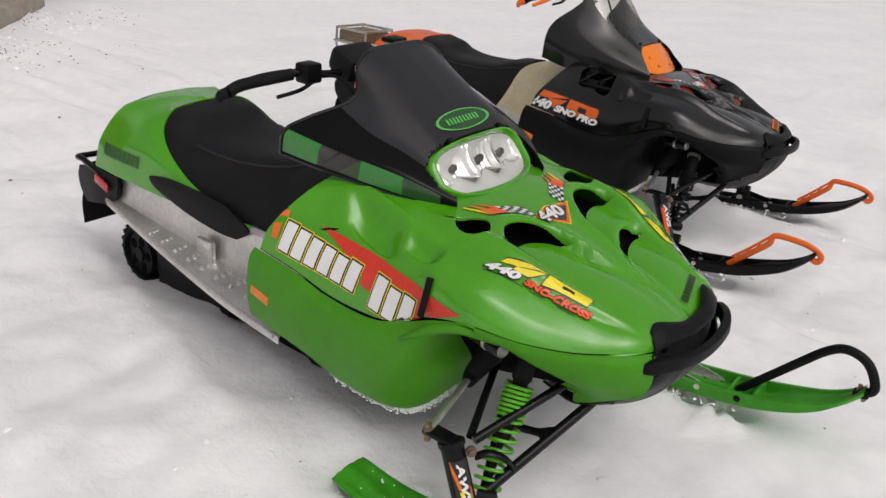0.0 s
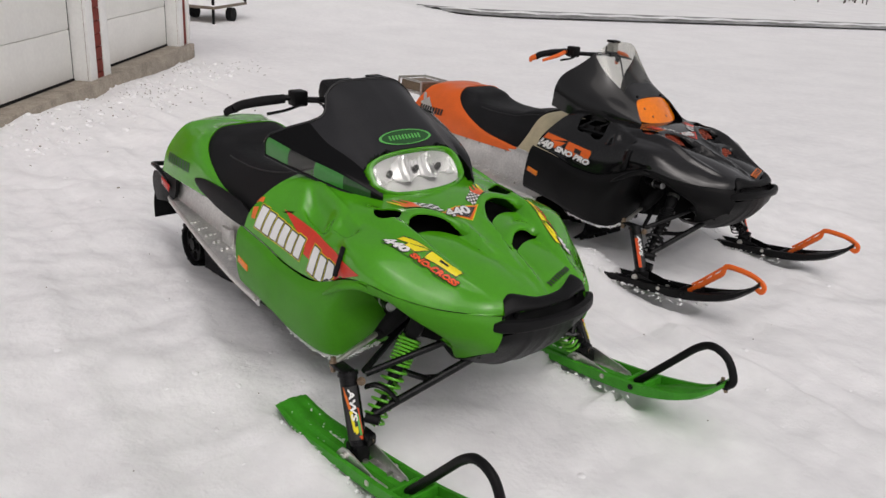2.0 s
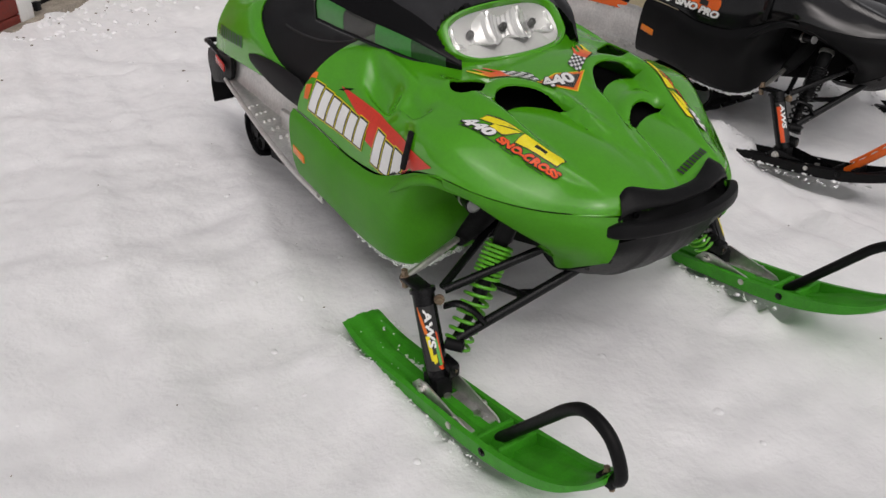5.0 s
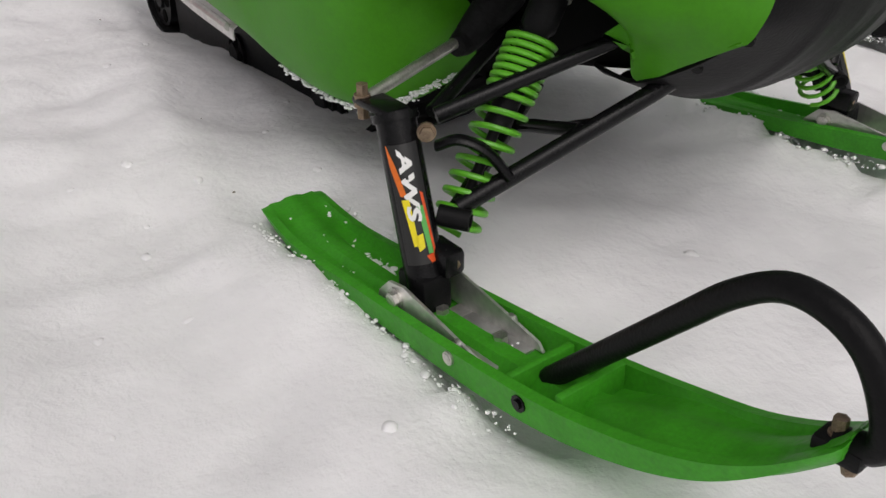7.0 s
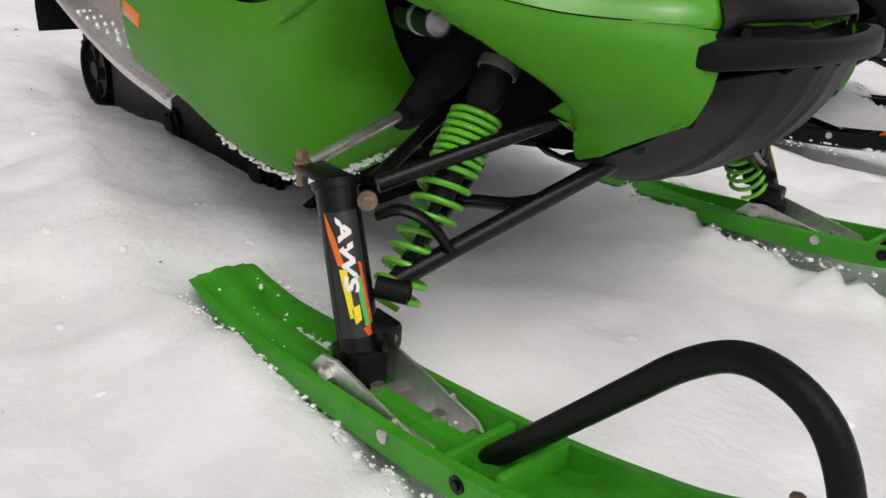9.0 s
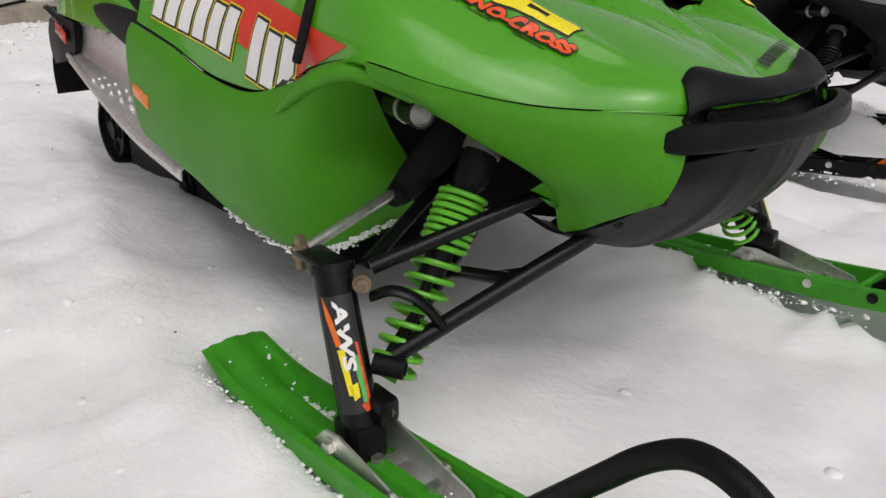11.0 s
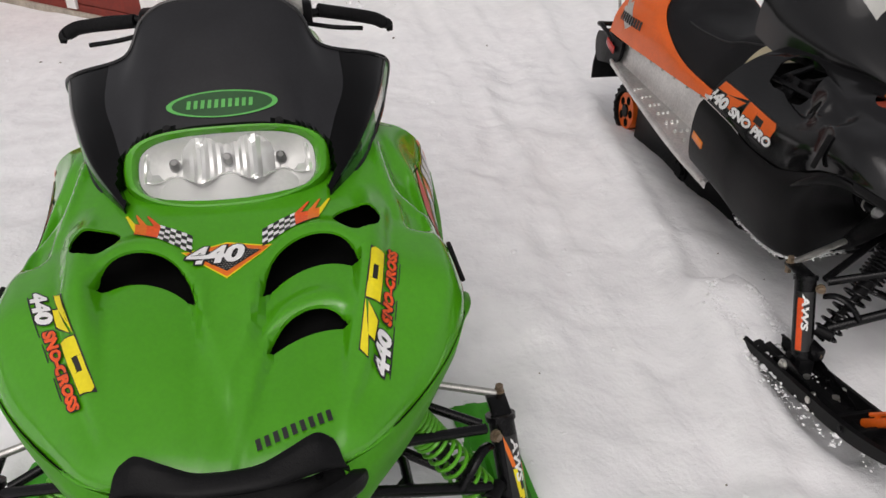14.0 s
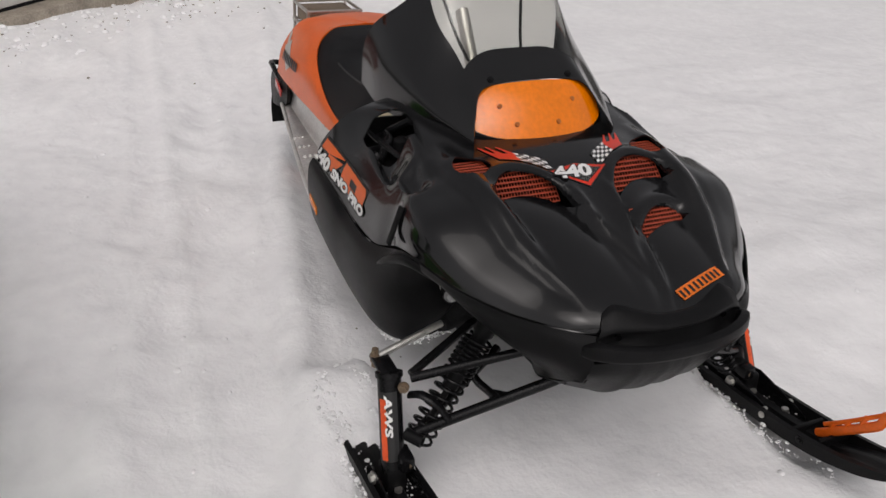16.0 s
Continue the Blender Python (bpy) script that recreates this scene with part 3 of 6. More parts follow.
def hood_relief(P):
    """Scoops in front of each vent's mouth, raised lips and the creases that run to the nose."""
    x, y = P[..., 0], P[..., 1]
    dz = np.zeros_like(x)
    for v in VENTS:
        sg = math.copysign(1, v[1])
        u0 = (y - v[1]) / v[2]
        rear, front = vent_edges(v, np.clip(u0, -1, 1))
        ahead = np.clip(x - front, 0, 1)
        # the tongue widens towards the middle as it runs to the nose
        u = (y - v[1] + sg * .22 * ahead) / (v[2] * (1.03 + 1.1 * ahead))
        w = smooth01((1.04 - np.abs(u)) / .26)
        back = x - (front - .010)
        dz -= v[5] * w * np.where(back > 0, np.exp(-(np.clip(back, 0, 1) / .16) ** 1.3), np.exp(-(back / .016) ** 2))
        w0 = np.clip(1 - (u0 / 1.06) ** 2, 0, 1) ** .5
        dz += .008 * w0 * np.exp(-((x - rear + .020) / .026) ** 2)
    for s in (-1, 1):
        dz += .006 * np.exp(-((y - s * (.045 - .05 * (x - .05))) / .010) ** 2) * np.clip((x - .0) / .06, 0, 1) * np.clip((.30 - x) / .14, 0, 1)
        dz += .012 * np.exp(-((y - s * (.262 + .10 * (.05 - x))) / .022) ** 2) * np.clip((x + .25) / .1, 0, 1) * np.clip((.22 - x) / .15, 0, 1)
        # the outer panel lies a step lower than the middle
        ridge = .272 + .16 * np.clip(.10 - x, -.2, .25) - .30 * np.clip(x - .16, 0, 1)
        on = smooth01((x + .20) / .08) * smooth01((.36 - x) / .10)
        dz -= .016 * on * smooth01((s * y - ridge) / .020) * smooth01((ridge + .16 - s * y) / .10)
        # pockets behind the shoulder
        dz -= .046 * np.exp(-(((x + .34 - .6 * (s * y - .39)) / .095) ** 4 + ((s * y - .392) / .030) ** 4))
        dz -= .030 * np.exp(-(((x + .165) / .055) ** 4 + ((s * y - .380) / .024) ** 4))
        dz += .010 * np.exp(-(((x + .34) / .13) ** 4 + ((s * y - .340) / .012) ** 2))
    return dz


def hood_grid():
    G = mirrored(surface(HOOD, 140, 72))
    G[..., 2] += hood_relief(G)
    return G


HOOD_G = hood_grid()


def crescent(v, n=18):
    """Outline of a vent's mouth, as (x, y)."""
    us = np.linspace(-.995, .995, n)
    rear, front = vent_edges(v, us)
    ys = v[1] + v[2] * us
    return list(zip(front, ys)) + list(zip(rear[::-1][1:-1], ys[::-1][1:-1]))


def cut_holes(bm, outlines):
    """Cuts vertical wells with these outlines out of a shell."""
    ob = new("shell", bpy.data.meshes.new("shell"))
    bm.to_mesh(ob.data)
    bm.free()
    cb = bmesh.new()
    for o in outlines:
        lo, hi = [cb.verts.new((x, y, 0.45)) for x, y in o], [cb.verts.new((x, y, 0.95)) for x, y in o]
        k = len(o)
        for i in range(k):
            cb.faces.new((lo[i], lo[(i + 1) % k], hi[(i + 1) % k], hi[i]))
        cb.faces.new(lo[::-1])
        cb.faces.new(hi)
    bmesh.ops.recalc_face_normals(cb, faces=cb.faces)
    cutter = new("cutter", bpy.data.meshes.new("cutter"))
    cb.to_mesh(cutter.data)
    cb.free()
    md = ob.modifiers.new("cut", "BOOLEAN")
    md.operation, md.object, md.solver = "DIFFERENCE", cutter, "EXACT"
    dg = bpy.context.evaluated_depsgraph_get()
    me = bpy.data.meshes.new_from_object(ob.evaluated_get(dg))
    out = bmesh.new()
    out.from_mesh(me)
    for o in (ob, cutter):
        d = o.data
        bpy.data.objects.remove(o)
        bpy.data.meshes.remove(d)
    bpy.data.meshes.remove(me)
    return out


def hood_mesh():
    bm = thick(grid_bm(HOOD_G), 0.005)
    outs = [crescent(v) for v in VENTS]
    for s in (-1, 1):  # small round ports beside the headlight
        outs.append([(-.100 + .046 * math.cos(a) * (1 + .25 * s * math.sin(a)), s * .252 + .048 * math.sin(a)) for a in np.arange(18) * math.tau / 18])
    lamp_hole = []
    for a in np.arange(28) * math.tau / 28:
        k = (abs(math.cos(a)) ** 3.2 + abs(math.sin(a)) ** 3.2) ** (-1 / 3.2)
        y, z = .188 * k * math.cos(a), .071 * k * math.sin(a)
        z -= .010 * max(0, 1 - (y / .178) ** 2) * (z < 0)
        lamp_hole.append((-.258 - .69 * (z + .010 * (y / .178) ** 2) - .65 * y * y, y))
    outs.append(lamp_hole)
    return cut_holes(bm, outs)


HOOD_BM = hood_mesh()
HOOD_TREE = BVHTree.FromBMesh(HOOD_BM)


def frame_of(o, along, up_):
    """A flat frame: origin, unit vectors along, up and out."""
    o, a = Vector(o), (Vector(along) - Vector(o)).normalized()
    n = a.cross(Vector(up_) - Vector(o)).normalized()
    return o, a, n.cross(a), n


def project(fr, u, v, tree, off):
    o, a, b, n = fr
    p = o + a * u + b * v
    for d in (n, -n):
        hit, nor, _, dist = tree.ray_cast(p + d * 0.25, -d, 0.5)
        if hit is not None and dist < 0.5:
            if nor.length < 0.5:
                nor = d
            if nor.dot(d) < 0:
                nor = -nor
            return hit + nor * off
    hit, nor, _, _ = tree.find_nearest(p)
    return hit + (nor if nor.dot(n) > 0 else -nor) * off


def quads(fr, qs, tree, off, nu=8, nv=4, bm=None):
    """Flat pieces laid on a curved surface: each a list of four corners (u, v)."""
    bm = bm or bmesh.new()
    for q in qs:
        a, b, c, d = (np.array(k, float) for k in q)
        G = np.array([[list(project(fr, *((a * (1 - i / nu) + b * i / nu) * (1 - j / nv) + (d * (1 - i / nu) + c * i / nu) * j / nv), tree, off)) for j in range(nv + 1)] for i in range(nu + 1)])
        grid_bm(G, bm=bm)
    return bm


def lettering(text, fr, u, v, size, tree, off, shear=0.0, bold=0.0, turn=0.0, stretch=1.0):
    """Letters of the built-in font, laid on a curved surface from (u, v)."""
    cv = bpy.data.curves.new("letters", "FONT")
    cv.body, cv.size, cv.shear, cv.offset, cv.resolution_u = text, size, shear, bold, 3
    ob = new("letters", cv)
    me = bpy.data.meshes.new_from_object(ob.evaluated_get(bpy.context.evaluated_depsgraph_get()))
    bm = bmesh.new()
    bm.from_mesh(me)
    bpy.data.objects.remove(ob)
    bpy.data.curves.remove(cv)
    bpy.data.meshes.remove(me)
    c, s = math.cos(turn), math.sin(turn)
    for w in bm.verts:
        x, y = w.co.x * stretch, w.co.y
        w.co = project(fr, u + x * c - y * s, v + x * s + y * c, tree, off)
    return bm


def pieces(name, fr, qs, tree, off, nu, nv, material, parent, label=""):
    """One small part for each flat piece of a graphic."""
    return [part(name, quads(fr, [q], tree, off, nu, nv), material, parent, label) for q in qs]


def bar_row(name, fr, u, v, w, h, n, tree, off, slant, gap, material, parent):
    """Plain upright bars, each a part, for lettering that is not spelt out."""
    s = w / n
    return pieces(name, fr, [[(u + i * s, v), (u + (i + 1 - gap) * s, v), (u + (i + 1 - gap) * s + slant * h, v + h), (u + i * s + slant * h, v + h)] for i in range(n)], tree, off, 2, 2, material, parent)


def flip(m):
    """Mirrors a list of points across the middle plane."""
    return [(x, -y, z) for x, y, z in m]


SKI_X, SKI_Y, SKI_Z, SKI_TILT = .152, .537, .053, -5.5  # where the skis lie under the spindles


def ski(parent, spec, s, steer):
    """A ski with its saddle and loop, at the spindle's foot; s = 1: left."""
    M = Matrix.Translation((SKI_X, s * SKI_Y, SKI_Z)) @ Matrix.Rotation(radians(steer), 4, "Z") @ Matrix.Rotation(radians(SKI_TILT), 4, "Y")
    xs = [-.425, -.39, -.23, 0, .20, .33, .435, .510, .568, .611, .621]
    zs = [.038, .034, .010, 0, .002, .014, .038, .066, .104, .144, .156]
    ws = [.060, .061, .062, .064, .066, .066, .062, .054, .044, .030, .020]
    hs = [.008, .012, .026, .040, .044, .042, .036, .028, .018, .010, .006]
    rows = []
    for x, z, w, h in zip(xs, zs, ws, hs):
        f = .012 + max(0, h - .018) * float(smooth01((x - .34) / .10))
        r = f + max(.004, h * .35 - (f - .012) * .5)
        rows.append([(x, -w, z + .004), (x, -w - .002, z + h), (x, -w + .012, z + h + .002), (x, -w + .017, z + f + .001), (x, -.022, z + f), (x, -.012, z + r), (x, .012, z + r), (x, .022, z + f),
                     (x, w - .017, z + f + .001), (x, w - .012, z + h + .002), (x, w + .002, z + h), (x, w, z + .004), (x, .02, z - .008), (x, -.02, z - .008)])
    R = np.array(rows)
    G = np.stack([spline(R[:, j], 44) for j in range(R.shape[1])], axis=1)
    bm = grid_bm(G, close_v=True)
    for e in (0, -1):
        bm.faces.new([v for v in bm.verts if any((v.co - Vector(G[e, j])).length < 1e-7 for j in range(G.shape[1]))][:14])
    bmesh.ops.transform(bm, matrix=M, verts=bm.verts)
    k = part("ski", bm, spec["ski"], parent, spec["ski_label"])
    # cross walls of the trough
    for x, z in ((.255, .008), (.335, .022)):
        bm = box((x - .006, -.052, z), (x + .006, .052, z + .042), .003)
        bmesh.ops.transform(bm, matrix=M, verts=bm.verts)
        part("trough_wall", bm, spec["ski"], k)
    # saddle
    for w in (-1, 1):
        bm = bmesh.new()
        side = [(-.035, .020), (-.027, .044), (.000, .068), (.035, .072), (.085, .060), (.205, .030), (.215, .018), (.085, .014)]
        lo, hi = [bm.verts.new((x, w * .041, z)) for x, z in side], [bm.verts.new((x, w * .0455, z)) for x, z in side]
        for i in range(len(side)):
            bm.faces.new((lo[i], lo[(i + 1) % len(side)], hi[(i + 1) % len(side)], hi[i]))
        bm.faces.new(lo)
        bm.faces.new(hi)
        box((-.06, w * .0455, .014), (.195, w * .058, .019), .001, bm)
        bmesh.ops.transform(bm, matrix=M, verts=bm.verts)
        sd = part("saddle_plate", bm, spec["saddle"], k)
        for nm, bm in (("pivot_bolt", bolt((.017, w * .046, .048), (0, w, 0), .012, .010)), ("plate_bolt", bolt((.150, w * .046, .036), (0, w, 0), .007, .006)), ("side_screw", bolt((.162, w * .068, .034), (0, w, 0), .007, .004))):
            bmesh.ops.transform(bm, matrix=M, verts=bm.verts)
            part(nm, bm, STEEL, sd)
    bm = box((.045, -.042, .013), (.075, .042, .018), .002)
    box((.135, -.042, .013), (.200, .042, .018), .002, bm)
    box((-.02, -.042, .013), (.046, -.020, .018), .002, bm)
    box((.074, -.042, .013), (.136, -.020, .018), .002, bm)
    box((.074, .020, .013), (.136, .042, .018), .002, bm)
    bmesh.ops.transform(bm, matrix=M, verts=bm.verts)
    part("saddle_base", bm, spec["saddle"], k)
    for x, y, z in ((.060, 0, .018), (.165, .014, .018)):
        bm = bolt((x, y, z), (0, 0, 1), .010, .016)
        bmesh.ops.transform(bm, matrix=M, verts=bm.verts)
        part("bolt", bm, STEEL, k)
    for w in (-1, 1):
        bm = tube([(.290, w * .060, .038), (.290, w * .070, .038)], .011, 12)
        tube([(.290, w * .067, .038), (.290, w * .073, .038)], .006, 8, bm=bm)
        bmesh.ops.transform(bm, matrix=M, verts=bm.verts)
        part("side_bolt", bm, BLACK_TUBE, k)
    # rubber foot of the spindle
    bm = box((-.012, -.025, .020), (.054, .025, .078), .009)
    bmesh.ops.transform(bm, matrix=M, verts=bm.verts)
    part("spindle_foot", bm, BLACK, k)
    if spec["kind"] == "green":
        pts = [(.268, 0, .028), (.330, 0, .086), (.395, 0, .147), (.449, 0, .198), (.495, 0, .240), (.540, 0, .266), (.582, 0, .263), (.618, 0, .238), (.640, 0, .190), (.638, 0, .160), (.608, 0, .148)]
        bm = tube(pts, .0138, 12, 50)
        bmesh.ops.transform(bm, matrix=M, verts=bm.verts)
        lp = part("ski_loop", bm, BLACK, k, "black rubber-coated grab loop")
        bm = box((.590, -.016, .136), (.634, .016, .155), .005)
        bmesh.ops.transform(bm, matrix=M, verts=bm.verts)
        part("loop_clamp", bm, BLACK, lp)
        bm = bolt((.606, 0, .154), (0, 0, 1), .0065, .018)
        bolt((.617, 0, .136), (.3, 0, -1), .0065, .014, bm)
        bmesh.ops.transform(bm, matrix=M, verts=bm.verts)
        part("loop_bolt", bm, RUST, lp)
    else:
        bm = bmesh.new()
        for q in ([(.285, 0, .035), (.34, 0, .075), (.40, 0, .120), (.440, 0, .152), (.455, 0, .185), (.52, 0, .184), (.585, 0, .172), (.630, 0, .150), (.640, 0, .130), (.625, 0, .115), (.600, 0, .128)],):
            tube(q, .0080, 8, 40, bm=bm, squash=1.5)
        MS = M @ Matrix.Scale(1.08, 4, (0, 0, 1))
        stay = tube([(.30, 0, .070), (.36, 0, .114), (.44, 0, .178)], .006, 6, 6)
        bmesh.ops.transform(stay, matrix=MS, verts=stay.verts)
        part("loop_stay", stay, ORANGE_PLASTIC, k)
        for i in range(3):
            st_ = tube([(.315 + .04 * i, 0, .055 + .034 * i), (.325 + .04 * i, 0, .085 + .034 * i)], .006, 6)
            bmesh.ops.transform(st_, matrix=MS, verts=st_.verts)
            part("loop_strut", st_, ORANGE_PLASTIC, k)
        bmesh.ops.transform(bm, matrix=MS, verts=bm.verts)
        part("ski_loop", bm, ORANGE_PLASTIC, k, "orange plastic grab loop with trussed stay")
    return k


def suspension(root, spec, s):
    """Spindle, arms, shock and steering on one side."""
    w = lambda p: (p[0], s * p[1], p[2])
    top, foot = (.074, .516, .324), (.172, .536, .112)
    sp = part("spindle", tube([w(top), w(foot)], .0285, 24), BLACK_TUBE, root)
    ax = Vector(w(foot)) - Vector(w(top))
    bm = tube([Vector(w(top)) - ax * .02, Vector(w(top)) + ax * .03], .033, 14)
    box((-.055, -.022, -.006), (.03, .022, .006), .004, bm, Matrix.Translation(w((.056, .518, .331))))
    part("steering_arm", bm, BLACK_TUBE, sp)
    bm = bolt(w((.012, .528, .336)), (0, 0, 1), .009, .018)
    bolt(w((.012, .528, .324)), (0, 0, -1), .009, .02, bm)
    part("tie_rod_bolt", bm, RUST, sp)
    tree = BVHTree.FromBMesh(tube([w(top), w(foot)], .0285, 24))
    # sticker: coloured wedges and unreadable characters, on the outer front face
    o = Vector(w(top)) + ax * 0.14
    out_ = Vector((.84, s * .54, .2)).normalized()
    a = ax.normalized()
    b = out_.cross(a).normalized()
    fr = (o, a, b, out_)
    L = ax.length * .70
    h = .021
    lay = lambda qs: [[(u * L, v * h) for u, v in q] for q in qs]
    part("sticker_base", quads(fr, lay([[(0, -1), (1, -1), (1, 1), (0, 1)]]), tree, .0006, 8, 8), BLACK_INK, sp)
    if spec["kind"] == "green":
        pieces("sticker_flame", fr, lay([[(0, -1), (.17, -.95), (.17, -.6), (0, -.96)], [(.17, -.95), (.42, -.62), (.43, -.2), (.17, -.6)]]), tree, .0011, 6, 4, ORANGE, sp)
        pieces("sticker_hook", fr, lay([[(.45, -.60), (.84, -.34), (.84, .0), (.45, -.12)], [(.76, -.2), (.89, -.05), (.86, .36), (.74, .36)]]), tree, .0013, 5, 4, YELLOW, sp)
        pieces("sticker_edge", fr, lay([[(.40, .62), (.96, .86), (.99, 1.0), (.42, .82)], [(.93, .34), (1.0, .60), (.99, 1.0), (.92, .92)]]), tree, .0012, 6, 4, ORANGE_RED, sp)
        part("sticker_band", quads(fr, lay([[(.50, .30), (.92, .52), (.92, .82), (.52, .68)]]), tree, .0015, 5, 3), LTGREEN, sp)
    else:
        part("sticker_flame", quads(fr, lay([[(.1, -.9), (.98, -.9), (.98, -.2), (.1, -.2)]]), tree, .0011, 6, 4), ORANGE_RED, sp)
    part("sticker_word", lettering("AWS", fr, .05 * L, -h * .34, .024, tree, .0020, .15, .0010, stretch=1.80), WHITE, sp)
    # arms
    lo_out, up_out = (.162, .475, .208), (.110, .475, .326)
    bm = tube([w(lo_out), w((.245, .20, .335)), w((.268, .11, .376))], .0135, 12)
    tube([w((.150, .47, .200)), w((.02, .20, .285))], .0115, 10, bm=bm)
    tube([w((.060, .285, .248)), w((.120, .300, .272)), w((.212, .300, .296))], .0105, 10, bm=bm)
    la = part("lower_arm", bm, BLACK_TUBE, root)
    gm = bmesh.new()
    tri = [(.214, .318, .287), (.232, .262, .312), (.165, .300, .288)]
    lo_, hi_ = [gm.verts.new(Vector(w(q)) - Vector((.002, 0, .004))) for q in tri], [gm.verts.new(Vector(w(q)) + Vector((.002, 0, .004))) for q in tri]
    for i in range(3):
        gm.faces.new((lo_[i], lo_[(i + 1) % 3], hi_[(i + 1) % 3], hi_[i]))
    gm.faces.new(lo_)
    gm.faces.new(hi_)
    part("gusset", gm, BLACK_TUBE, la, smooth=False)
    # solid dark disc on the joint's end paints the shade of a hollow bore
    part("joint_bore", tube([w((.1862, .4718, .1960)), w((.1872, .4710, .1959))], .0095, 12), DARK, la)
    part("arm_joint", tube([w((.150, .500, .200)), w((.186, .472, .196))], .0155, 14), BLACK, la)
    part("arm_bolt", bolt(w((.194, .506, .150)), (.8, s * .5, 0), .008, .012), RUST, la)
    part("foot_lug", box((-.03, -.018, -.02), (.03, .018, .02), .008, None, Matrix.Translation(w((.176, .512, .150)))), BLACK_TUBE, la)
    bm = tube([w(up_out), w((.215, .20, .420))], .0115, 10)
    tube([w((.095, .47, .325)), w((-.01, .20, .405))], .0105, 10, bm=bm)
    ua = part("upper_arm", bm, BLACK_TUBE, root)
    part("arm_bolt", bolt(w((.118, .496, .310)), (.75, s * .5, .1), .010, .012), RUST, ua)
    bm = tube([w((.122, .482, .288)), w((.146, .462, .300)), w((.172, .436, .286)), w((.190, .408, .246))], .0125, 10, 14, squash=.6)
    part("brace", bm, BLACK_TUBE, ua)
    # shock and spring
    t0, t1 = Vector(w((.112, .268, .470))), Vector(w((.150, .482, .150)))
    d = t1 - t0
    sh = part("shock_body", tube([t0, t0 + d * .16, t0 + d * .18, t0 + d * .55, t0 + d * .56, t0 + d * .93], [.026, .026, .020, .020, .008, .008], 14), BLACK, root)
    part("shock_collar", tube([t0 + d * .0, t0 + d * .04], .030, 16), STEEL, sh)
    a = d.cross(Vector((0, 0, 1))).normalized()
    b = d.cross(a).normalized()
    pts, t, ph = [], 0.20, 0.0
    while t < 0.97:
        pts.append(t0 + d * t + .034 * (a * math.cos(ph) + b * math.sin(ph)))
        pitch = .0115 if t < .42 else .024
        ph += math.tau / 14
        t += pitch / 14 / d.length
    part("coil_spring", tube(pts, .0046 if spec["kind"] == "green" else .004, 7), spec["spring"], sh, spec["spring_label"])
    # tie rod with a rubber boot
    tr = part("tie_rod", tube([w((.014, .520, .334)), w((-.015, .34, .372))], .009, 10), STEEL, root)
    part("boot", tube([w((-.010, .345, .366)), w((-.018, .315, .375)), w((.005, .27, .435)), w((.02, .22, .50))], [.016, .024, .034, .03], 12, 12), RUBBER, tr)
    return sp


def rearward(x, y, tail):
    """The bodies draw in and shorten a little behind the nose."""
    k = smooth01((-.05 - x) / .5)
    return np.where(x < -1, -.91 + tail * (x + 1), np.where(x < -.1, -.1 + .90 * (x + .1), x)), y * (1 - .075 * k)


def draw_in(root, tail):
    for o in root.children_recursive:
        me = o.data
        co = np.empty(len(me.vertices) * 3)
        me.vertices.foreach_get("co", co)
        co = co.reshape(-1, 3)
        co[:, 0], co[:, 1] = rearward(co[:, 0], co[:, 1], tail)
        me.vertices.foreach_set("co", co.ravel())
        me.update()


